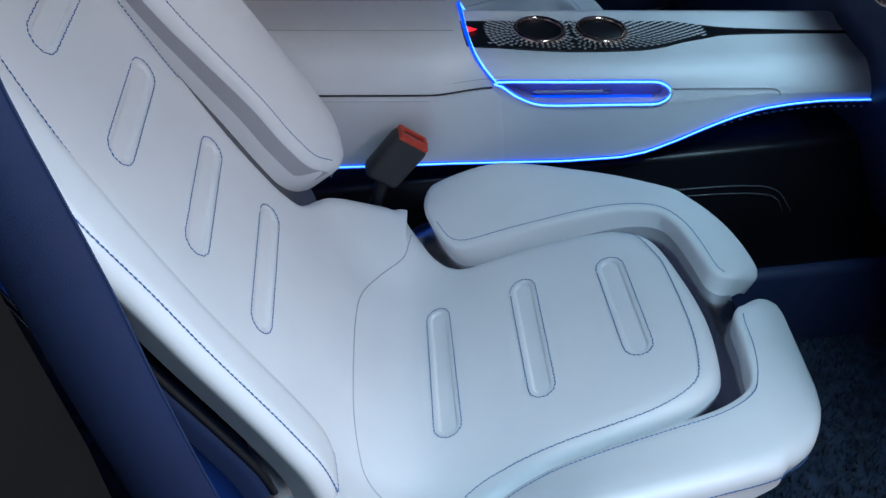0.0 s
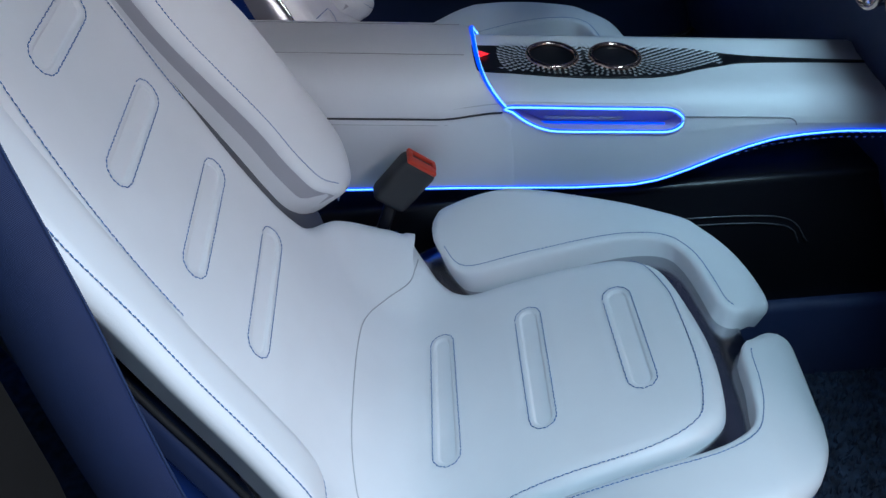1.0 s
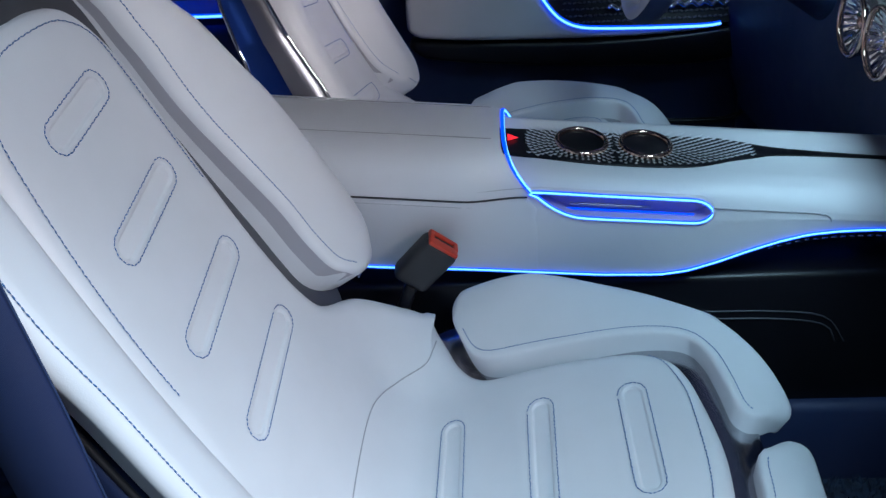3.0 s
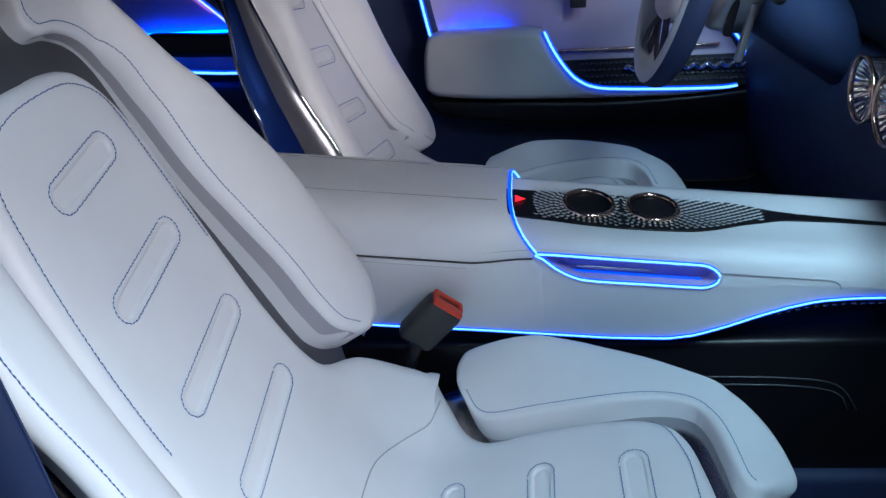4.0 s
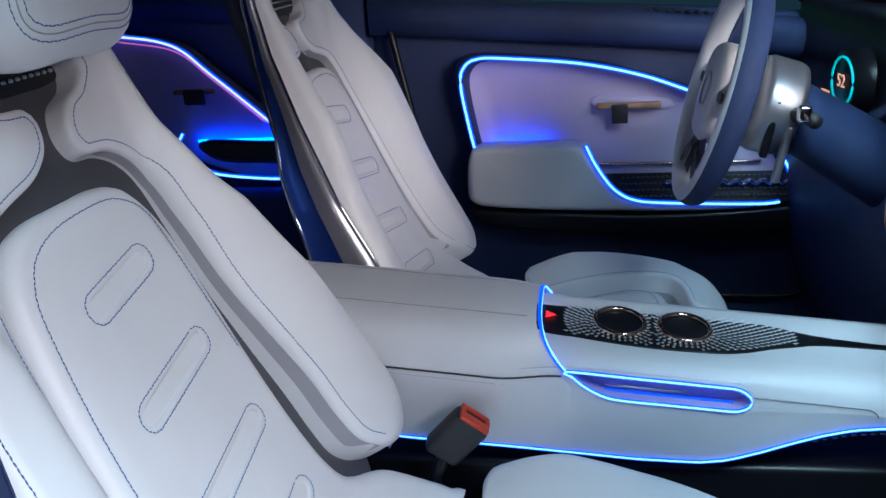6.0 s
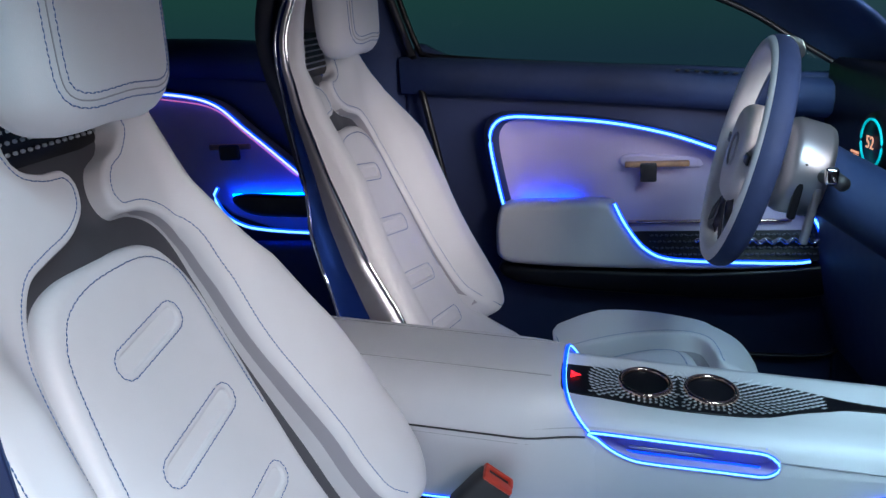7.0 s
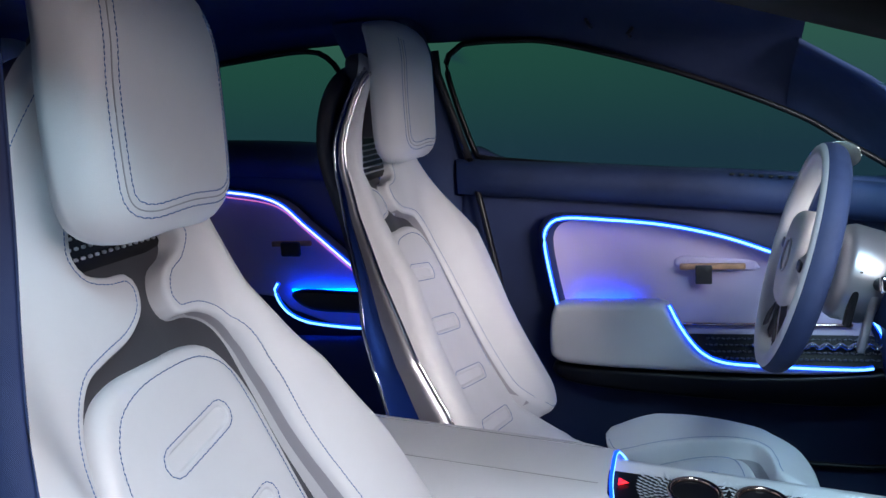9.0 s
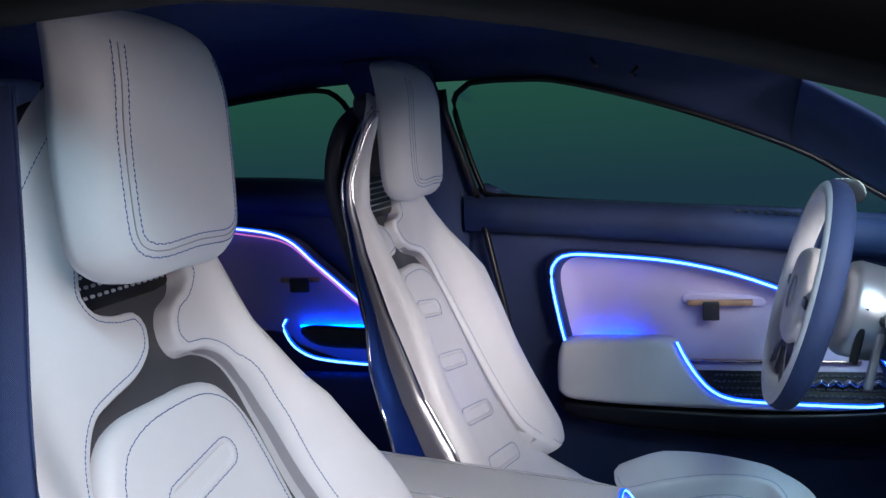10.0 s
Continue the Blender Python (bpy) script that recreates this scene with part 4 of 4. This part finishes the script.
# ---- pillars, windows and roof on the driver's side ----
pillar = thing("wall_pillar", (0, 0, 0), "navy door pillar with a black seal", "pillar", kind="structure")
rows = []
for z, x0, x1, y in ((0.15, -0.5, -0.33, 1.34), (0.6, -0.5, -0.34, 1.335), (1.0, -0.52, -0.315, 1.325), (1.13, -0.545, -0.345, 1.31), (1.25, -0.58, -0.375, 1.285), (1.32, -0.6, -0.39, 1.255)):
    rows.append([(x0, y + 0.04, z), (x0 + 0.03, y + 0.0, z), ((x0 + x1) / 2, y - 0.02, z), (x1 - 0.03, y - 0.01, z), (x1, y + 0.035, z)])
part("pillar_skin", loft(rows, NAVY_SOFT), pillar)
part("seal", tube([(-0.2, 1.303, 0.5), (-0.235, 1.305, 0.7), (-0.275, 1.308, 0.9), (-0.298, 1.315, 1.01)], 0.008, BLACK, 8), pillar, "black rubber seal")
part("window_guide", tube([(-0.3, 1.325, 1.0), (-0.33, 1.318, 1.1), (-0.36, 1.31, 1.2), (-0.362, 1.305, 1.25)], 0.009, DARK, 8), pillar, "dark window guide")
WIN = [(-0.285, 1.012), (-0.318, 1.10), (-0.345, 1.2), (-0.34, 1.24), (-0.31, 1.261), (-0.2, 1.262), (-0.09, 1.248), (0.144, 1.176), (0.37, 1.082), (0.48, 1.015), (0.62, 0.915), (0.5, 0.92), (0.1, 0.965), (-0.15, 0.993), (-0.26, 1.006)]
RWIN = [(-0.55, 1.035), (-0.578, 1.146), (-0.6, 1.215), (-0.632, 1.255), (-0.68, 1.271), (-0.8, 1.265), (-1.0, 1.24), (-1.3, 1.16), (-1.45, 1.1), (-1.0, 1.07)]
for n, (name, shape, lab) in enumerate((("window_1", WIN, "tinted green side window of the driver door"), ("window_2", RWIN, "tinted green rear side window"))):
    w = tagged(part(name, cushion_mesh(spline(shape, 0.02, True), lambda x, z, h: (x, 1.352 - h, z), lambda x, z: 0.0, -0.004, 0.0015, GLASS, 0.06), None), lab, "window", kind="structure")
    w.visible_shadow = False
    ring = spline(shape, 0.02, True)
    part("window_frame", tube([(x, 1.342, z) for x, z in ring], 0.007, BLACK, 6, True), w, "black window seal")

# roof lining: one skin with the windows' upper edge as its border
roof = thing("ceiling", (0, 0, 0), "navy suede roof lining", "ceiling", kind="structure")


def upper(x):
    return float(np.interp(x, (-1.7, -1.3, -1.0, -0.8, -0.68, -0.6, -0.5, -0.4, -0.31, -0.2, -0.09, 0.144, 0.37, 0.48, 0.62), (1.1, 1.17, 1.245, 1.27, 1.278, 1.28, 1.27, 1.27, 1.268, 1.266, 1.252, 1.181, 1.087, 1.02, 0.925)))


rows = []
for x in np.linspace(-1.7, 0.385, 60):
    u = upper(x)
    crown = 1.345 - 0.25 * ramp(-0.1, 0.9, x) ** 1.6 * 1.0 - 0.06 * ramp(-0.7, -1.7, x)
    e = max(crown - u, 0.02)
    rows.append([(x, 1.352, u), (x, 1.325, u + e * 0.3), (x, 1.27, u + e * 0.68), (x, 1.18, u + e * 0.92), (x, 1.0, crown + 0.005), (x, MID, crown + 0.02), (x, 0.0, crown + 0.008), (x, -0.22, crown - 0.01)])
part("lining", loft(rows, NAVY), roof)
rows = [[(x, y + 0.0, z + 0.03) for x, y, z in r] for r in rows]
part("roof_skin", loft(rows, DARK), roof)
# slanted front pillar on the driver's side
rows = []
for x in np.linspace(0.37, 1.0, 26):
    u = upper(x) if x < 0.62 else 0.92 - 0.7 * (x - 0.62)
    k = 1 - 0.5 * ramp(0.5, 1.0, x)
    rows.append([(x, 1.352, u), (x, 1.325, u + 0.03 * k), (x, 1.27, u + 0.07 * k), (x, 1.19, u + 0.11 * k), (x, 1.155, u + 0.122 * k), (x, 1.15, u + 0.132 * k), (x, 1.3, u + 0.14 * k)])
part("front_pillar", loft(rows, NAVY_SOFT), roof, "navy suede front pillar trim")
part("grab_hook", tube([(-0.02, 1.2, 1.285), (-0.015, 1.19, 1.275), (-0.01, 1.2, 1.268)], 0.004, DARK, 6), roof)
part("grab_hook", tube([(0.07, 1.2, 1.262), (0.06, 1.19, 1.25), (0.065, 1.2, 1.245)], 0.004, DARK, 6), roof)
# roof rail over the open passenger door, and its pillar
rail = spline([(-0.62, -0.27, 1.15), (-0.42, -0.285, 1.19), (-0.2, -0.3, 1.213), (-0.069, -0.3, 1.22), (0.0, -0.3, 1.217), (0.114, -0.3, 1.197), (0.211, -0.3, 1.17), (0.3, -0.3, 1.135), (0.6, -0.3, 0.99), (0.9, -0.3, 0.82)], 0.03)
rows = [[(x, y + 0.03, z + 0.06), (x, y + 0.02, z + 0.012), (x, y, z), (x, y - 0.03, z + 0.008), (x, y - 0.05, z + 0.05), (x, y - 0.045, z + 0.12), (x, y + 0.03, z + 0.12)] for x, y, z in rail]
part("roof_rail", loft(rows, PILLAR, True), roof, "dark roof rail over the open door")

pillar2 = thing("wall_pillar_near", (0, 0, 0), "dark pillar beside the open passenger door", "pillar", kind="structure")
rows = []
for z, x0, x1 in ((0.1, -0.55, -0.165), (0.5, -0.5, -0.18), (0.75, -0.48, -0.186), (0.9, -0.48, -0.2), (1.05, -0.5, -0.25), (1.25, -0.56, -0.34)):
    rows.append([(x0, -0.26, z), (x1 - 0.04, -0.27, z), (x1, -0.32, z), (x1 - 0.03, -0.38, z), (x0, -0.4, z)])
part("pillar_skin", loft(rows, PILLAR), pillar2)
belt = thing("seat_belt", (-0.15, -0.33, 0.9), "navy woven seat belt hanging beside the passenger seat", "seat belt")
BELT_PATH = [(0.45, -0.185, -0.2), (0.588, -0.2, -0.215), (0.69, -0.211, -0.22), (0.77, -0.219, -0.22), (0.845, -0.229, -0.22), (0.904, -0.237, -0.22), (0.96, -0.24, -0.22), (1.02, -0.237, -0.22), (1.1, -0.229, -0.22), (1.2, -0.222, -0.22)]
verts = []
for z, x, y in spline(BELT_PATH, 0.02):
    for dx, dy in ((-0.03, 0.004), (-0.0285, 0.0025), (0.0, 0.0), (0.0285, -0.0025), (0.03, -0.001), (0.0285, -0.0035), (0.0, -0.0014), (-0.0285, 0.001)):
        verts.append((x + dx + 0.15, y + dy + 0.33, z - 0.9))
rows = [verts[i:i + 8] for i in range(0, len(verts), 8)]
part("webbing", loft(rows, BELT, True), belt)
for k in (0, 4):
    part("selvage", tube([r[k] for r in rows], 0.0009, NAVY_SOFT, 5), belt, "dark woven edge")
# inner latch on the pillar's foot
part("latch", moved(block(0, 0, 0, 0.02, 0.012, 0.03, CHROME, 0.004), pose(-0.21, -0.385, 0.77, 0, 30, 0)), pillar2, "small chrome latch")

# ---- dashboard, wheel and screens ----
dash = thing("dashboard", (0, 0, 0), "navy dashboard with a wide black screen", "dashboard")
rows = []
for y in np.linspace(-0.3, 1.3, 40):
    k = abs(y - MID) / 0.85
    dx = 0.04 * k * k
    rows.append([(0.64 - dx, y, 0.35), (0.605 - dx, y, 0.45), (0.588 - dx, y, 0.56), (0.58 - dx, y, 0.66), (0.585 - dx, y, 0.73), (0.6 - dx, y, 0.76), (0.66, y, 0.768), (1.1, y, 0.768)])
part("body", loft(rows, NAVY), dash)
rows = []
for y in np.linspace(-0.25, 1.33, 34):
    dx = 0.03 * (abs(y - MID) / 0.85) ** 2
    rows.append([(0.66 - dx, y, 0.77), (0.606 - dx, y, 0.766), (0.592 - dx, y, 0.776), (0.588 - dx, y, 0.86), (0.592 - dx, y, 0.955), (0.61 - dx, y, 0.968), (0.75, y, 0.95), (1.1, y, 0.9)])
screen = part("screen", loft(rows, BLACK), dash, "wide black glass screen and hood")
DIAL = pose(0.548, 0.93, 0.862, 0, 0, 9)
ring = [DIAL @ Vector((-0.004, 0.039 * math.cos(a), 0.039 * math.sin(a))) for a in np.linspace(0, 2 * math.pi, 48, False)]
dial = part("dial_ring", tube(ring, 0.0022, TEAL_LED, 6, True), screen, "glowing teal dial ring")
txt = bpy.data.curves.new("digits", "FONT")
txt.body, txt.size, txt.align_x, txt.align_y, txt.extrude = "52", 0.03, "CENTER", "CENTER", 0.0005
tob = new("digits", txt)
bpy.context.view_layer.update()
me = bpy.data.meshes.new_from_object(tob.evaluated_get(bpy.context.evaluated_depsgraph_get()))
bpy.data.objects.remove(tob)
me.transform(DIAL @ Matrix.Translation((-0.006, 0, 0)) @ Matrix(((0, 0, -1, 0), (-1, 0, 0, 0), (0, 1, 0, 0), (0, 0, 0, 1))))
me.materials.clear()
me.materials.append(AMBER_LED)
part("digits", me, screen, "amber speed digits")
back = [DIAL @ Vector((0.0, 0.052 * math.cos(a), 0.05 * math.sin(a))) for a in np.linspace(0, 2 * math.pi, 40, False)]
edge = [DIAL @ Vector((0.03, 0.06 * math.cos(a), 0.056 * math.sin(a))) for a in np.linspace(0, 2 * math.pi, 40, False)]
tip = [DIAL @ Vector((0.0, 0.001 * math.cos(a), 0.001 * math.sin(a))) for a in np.linspace(0, 2 * math.pi, 40, False)]
part("dial_face", loft([edge, back, tip], BLACK, True), screen, "black glass dial face")
for i, z in enumerate((0.80, 0.806)):
    part("status_bar", moved(block(0, 0, 0, 0.002, 0.03, 0.004, AMBER_LED, 0.0005, 1), pose(0.55, 1.05, z + 0.02, 0, 0, 11)), screen)

# round crystal air vents in a row across the dash
vent = thing("air_vent", (0.565, 0.583, 0.742), "crystal glass air vent with a rose gold rim", "air vent", "crystal air vents")
R = 0.044
outer = [(-0.03, R * math.cos(a), R * math.sin(a)) for a in np.linspace(0, 2 * math.pi, 40, False)]
part("rim", tube(outer, 0.0032, ROSE, 8, True, up=(1, 0, 0)), vent, "rose gold rim")
rows = [[(x, r * math.cos(a), r * math.sin(a)) for a in np.linspace(0, 2 * math.pi, 72, False)] for x, r in ((-0.03, R), (0.0, R * 0.96), (0.04, R * 0.9))]
rows2 = [[(x, (r + (0.0012 if i % 2 else -0.0012)) * math.cos(a), (r + (0.0012 if i % 2 else -0.0012)) * math.sin(a)) for i, a in enumerate(np.linspace(0, 2 * math.pi, 72, False))] for x, r in ((0.04, R * 0.84), (0.0, R * 0.9), (-0.03, R * 0.95))]
part("crystal_sleeve", loft(rows + rows2, CRYSTAL, True), vent, "ribbed crystal sleeve")
for k in range(18):
    a = 2 * math.pi * k / 18
    blade = block(0.012, R * 0.55, 0, 0.03, R * 0.6, 0.0012, SATIN, 0.0004, 1)
    part("blade", moved(blade, Matrix.Rotation(a, 4, "X") @ Matrix.Rotation(radians(18), 4, "Y")), vent)
fan = []
for x, r, w in ((-0.026, R * 0.93, 0.0), (-0.016, R * 0.6, 0.0022), (-0.012, R * 0.28, 0.0012)):
    fan.append([(x + (w if i % 2 else -w), r * math.cos(a), r * math.sin(a)) for i, a in enumerate(np.linspace(0, 2 * math.pi, 56, False))])
part("ribbed_glass", mesh_of("ribbed_glass", *loft(fan, CRYSTAL, True), smooth=False), vent, "ribbed crystal face")
cone = [[(x, r * math.cos(a), r * math.sin(a)) for a in np.linspace(0, 2 * math.pi, 40, False)] for x, r in ((-0.01, R * 0.9), (0.03, R * 0.5), (0.034, 0.001))]
part("reflector", loft(cone, SILVER, True), vent, "silver reflector")
hub = [[(x, r * math.cos(a), r * math.sin(a)) for a in np.linspace(0, 2 * math.pi, 24, False)] for x, r in ((0.03, 0.013), (-0.012, 0.012), (-0.02, 0.008), (-0.022, 0.001))]
part("hub", loft(hub, ROSE, True), vent, "rose gold hub")
for k in (1, 2, 3, 4):
    copy_thing(vent, pose(0.565, 0.583 - 0.094 * k, 0.742))

# steering column and wheel
WHEEL = pose(0.338, 0.845, 0.868, 0, 15.5, 0)
wheel = thing("steering_wheel", (0, 0, 0), "two-tone white and navy steering wheel with a white hub", "steering wheel")
wheel.matrix_world = WHEEL
RW = 0.171
for name, mat, rng, lab in (("rim_front", NAVY_SOFT, (-0.25 * math.pi, 0.75 * math.pi), "navy leather outer half of the rim"), ("rim_back", CONSOLE, (0.75 * math.pi, 1.75 * math.pi), "white leather inner half of the rim")):
    rows = []
    for a in np.linspace(0, 2 * math.pi, 65):
        squash = 1.0
        row = []
        for w in np.linspace(*rng, 10):
            r = RW + 0.0155 * math.sin(w)
            row.append((0.021 * math.cos(w), r * math.sin(a) * squash, r * math.cos(a)))
        rows.append(row)
    part(name, loft(rows, mat), wheel, lab)
part("hub", cushion_mesh(spline([(0.075, 0.03), (0.05, 0.066), (0.0, 0.075), (-0.05, 0.066), (-0.075, 0.03), (-0.07, -0.04), (-0.04, -0.075), (0.0, -0.082), (0.04, -0.075), (0.07, -0.04)], 0.008, True), lambda u, v, h: (-h - 0.002, -u, v), lambda u, v: 0.018, -0.03, 0.018, CONSOLE, 0.012), wheel, "white leather hub")
ringp = [(-0.0215, 0.026 * math.cos(a), 0.026 * math.sin(a)) for a in np.linspace(0, 2 * math.pi, 36, False)]
part("hub_emblem", tube(ringp, 0.0018, SATIN, 6, True, up=(1, 0, 0)), wheel, "plain metal ring emblem")
seamp = [(-0.0175, 0.048 * math.cos(a), 0.048 * math.sin(a)) for a in np.linspace(0, 2 * math.pi, 40, False)]
part("hub_seam", tube(seamp, 0.0008, SEAM, 5, True, up=(1, 0, 0)), wheel)
for sg in (1, -1):
    part("spoke", loft([[(-0.004, sg * 0.055, 0.03), (0.0, sg * 0.11, 0.022), (0.0, sg * 0.168, 0.03)], [(-0.018, sg * 0.05, 0.005), (-0.012, sg * 0.11, 0.0), (-0.005, sg * 0.168, 0.002)], [(-0.004, sg * 0.055, -0.03), (0.0, sg * 0.11, -0.026), (0.0, sg * 0.168, -0.03)]], CONSOLE), wheel)
    part("spoke_keys", moved(block(0, 0, 0, 0.004, 0.03, 0.016, GREY, 0.002), pose(-0.014, sg * 0.1, 0.004)), wheel, "grey spoke keys")
    low = part("lower_spoke", loft([[(-0.006, sg * 0.012, -0.07), (0.0, sg * 0.022, -0.12), (0.0, sg * 0.05, -0.162)], [(-0.012, sg * 0.03, -0.065), (-0.006, sg * 0.042, -0.115), (-0.004, sg * 0.072, -0.152)], [(-0.006, sg * 0.045, -0.055), (0.0, sg * 0.062, -0.105), (0.0, sg * 0.092, -0.142)]], DARK), wheel, "dark lattice lower spoke")
    for k in range(4):
        part("spoke_lattice", tube([(-0.012, sg * (0.022 + 0.012 * k), -0.085 - 0.008 * k), (-0.011, sg * (0.045 + 0.010 * k), -0.125 - 0.004 * k)], 0.0018, GREY, 5), low)
column = thing("steering_column", (0.45, 0.84, 0.83), "polished metal and navy steering column with stalk", "steering column")
CM = pose(-0.02, 0.0, 0.01, 0, 15.5, 0)
rows = []
for x, r in ((-0.045, 0.05), (-0.04, 0.072), (-0.03, 0.076), (0.01, 0.074), (0.02, 0.07)):
    rows.append([CM @ Vector((x, r * math.cos(a), r * math.sin(a))) for a in np.linspace(0, 2 * math.pi, 40, False)])
part("housing", loft(rows, SATIN, True, True), column, "polished metal housing")
rows = []
for x, r in ((0.015, 0.07), (0.05, 0.07), (0.1, 0.074), (0.2, 0.08)):
    rows.append([CM @ Vector((x, r * math.cos(a), r * math.sin(a) * 0.8 - x * 0.3)) for a in np.linspace(0, 2 * math.pi, 40, False)])
part("shroud", loft(rows, NAVY_SOFT, True, True), column, "navy shroud")
for k, dz in ((0, 0.02), (1, -0.02)):
    part("paddle", moved(block(0, 0, 0, 0.012, 0.016, 0.09, SATIN if k else BLACK, 0.004), pose(-0.045 + 0.02 * k, -0.066, -0.03 + dz, 0, 12, 0)), column)
part("stalk", tube([(-0.01, -0.07, 0.012), (-0.002, -0.1, 0.016), (0.004, -0.13, 0.012)], 0.011, DARK, 10), column, "dark indicator stalk")
part("stalk_tip", moved(block(0, 0, 0, 0.02, 0.012, 0.026, CHROME, 0.005), pose(-0.012, -0.128, 0.024)), column, "chrome stalk tip")
# mirror-like pod on the column's far side, above the rim
part("pod", cushion_mesh(spline([(0.0, 0.0), (0.012, 0.02), (0.045, 0.028), (0.075, 0.018), (0.08, -0.01), (0.05, -0.024), (0.015, -0.02)], 0.005, True), lambda u, v, h: (-0.055 + u, 0.32 + h, 0.17 + v), lambda u, v: 0.0, -0.02, 0.006, CHROME, 0.01), column, "small polished pod")

# ---- floor, far trims and surroundings ----
floor = tagged(part("floor", block(-0.3, MID, 0.08, 3.4, 1.9, 0.08, CARPET, 0.01), None), "dark navy tufted carpet floor", "carpet", kind="structure")
rng = random.Random(4)
tv, tf = [], []
for i in range(14000):
    x, y = rng.uniform(0.28, 0.95), rng.uniform(-0.3, 0.4)
    a, h, w = rng.uniform(0, 6.28), rng.uniform(0.008, 0.016), 0.0022
    n = len(tv)
    lx, ly = rng.uniform(-0.006, 0.006), rng.uniform(-0.006, 0.006)
    tv += [(x + w * math.cos(a), y + w * math.sin(a), 0.118), (x - w * math.cos(a), y - w * math.sin(a), 0.118), (x + lx, y + ly, 0.12 + h)]
    tf.append((n, n + 1, n + 2))
tagged(part("carpet_pile", mesh_of("carpet_pile", tv, tf, CARPET, False)), "dark navy carpet pile", "carpet", kind="stuff")
tagged(part("wall_footwell", block(0.95, 0.5, 0.5, 0.04, 1.7, 0.85, NAVY, 0.01)), "navy footwell front wall", "wall", kind="structure")
tagged(part("wall_kick_panel", block(0.85, 1.325, 0.45, 0.5, 0.03, 0.8, NAVY, 0.006)), "navy kick panel beside the pedals", "wall", kind="structure")
tagged(part("wall_rear", block(-1.75, MID, 0.65, 0.05, 1.9, 1.1, NAVY, 0.01)), "navy rear wall of the cabin", "wall", kind="structure")
rear_seat = thing("rear_seat", (-1.2, -0.02, 0.12), "lilac white rear seat behind the passenger seat", "seat")
part("rear_cushion", block(0.15, 0.3, 0.15, 0.5, 0.9, 0.3, LEATHER, 0.05, 5), rear_seat)
part("rear_back", moved(block(0, 0, 0, 0.14, 1.1, 0.74, LEATHER, 0.05, 5), pose(0.02, 0.4, 0.6, 0, -14, 0)), rear_seat)
for y in (0.12, 0.8):
    part("rear_headrest", moved(block(0, 0, 0, 0.1, 0.26, 0.24, LEATHER, 0.045, 5), pose(0.12, y, 1.07, 0, -10, 0)), rear_seat)

# the dim green hall outside the windows, its light painted as glow
HALL = bpy.data.materials.new("hall_backdrop")
HALL.use_nodes = True
nt = HALL.node_tree
b = nt.nodes["Principled BSDF"]
b.inputs["Base Color"].default_value = (0, 0, 0, 1)
b.inputs["Roughness"].default_value = 1.0
tc = nt.nodes.new("ShaderNodeTexCoord")
sep = nt.nodes.new("ShaderNodeSeparateXYZ")
nt.links.new(tc.outputs["Object"], sep.inputs[0])
# painted hall light: bluish glow low down, greener higher up
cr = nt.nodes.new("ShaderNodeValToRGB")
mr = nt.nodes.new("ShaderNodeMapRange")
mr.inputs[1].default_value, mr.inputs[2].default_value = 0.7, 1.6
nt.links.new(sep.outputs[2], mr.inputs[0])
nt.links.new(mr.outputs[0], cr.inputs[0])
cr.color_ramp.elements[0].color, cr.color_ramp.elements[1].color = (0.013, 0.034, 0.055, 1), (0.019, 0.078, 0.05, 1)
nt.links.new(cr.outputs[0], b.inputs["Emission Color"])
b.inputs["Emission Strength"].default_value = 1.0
tagged(part("backdrop", ([(-9, 5.5, -1), (9, 5.5, -1), (9, 5.5, 5), (-9, 5.5, 5)], [(0, 1, 2, 3)], HALL)), "dim green glowing backdrop for the exhibition hall beyond the windows", "backdrop", kind="structure")

tagged(part("ground", block(0, 0, -0.38, 400, 400, 0.06, PILLAR, 0)), "dark exhibition hall floor", "floor", kind="structure")
rows = [[(x, y, z) for y in np.linspace(-0.28, 1.22, 12)] for x, z in ((0.5, 1.13), (0.75, 1.02), (1.1, 0.87))]
shield = tagged(part("window_3", loft(rows, GLASS)), "tinted windscreen over the dashboard", "windscreen", kind="structure")
shield.visible_shadow = False
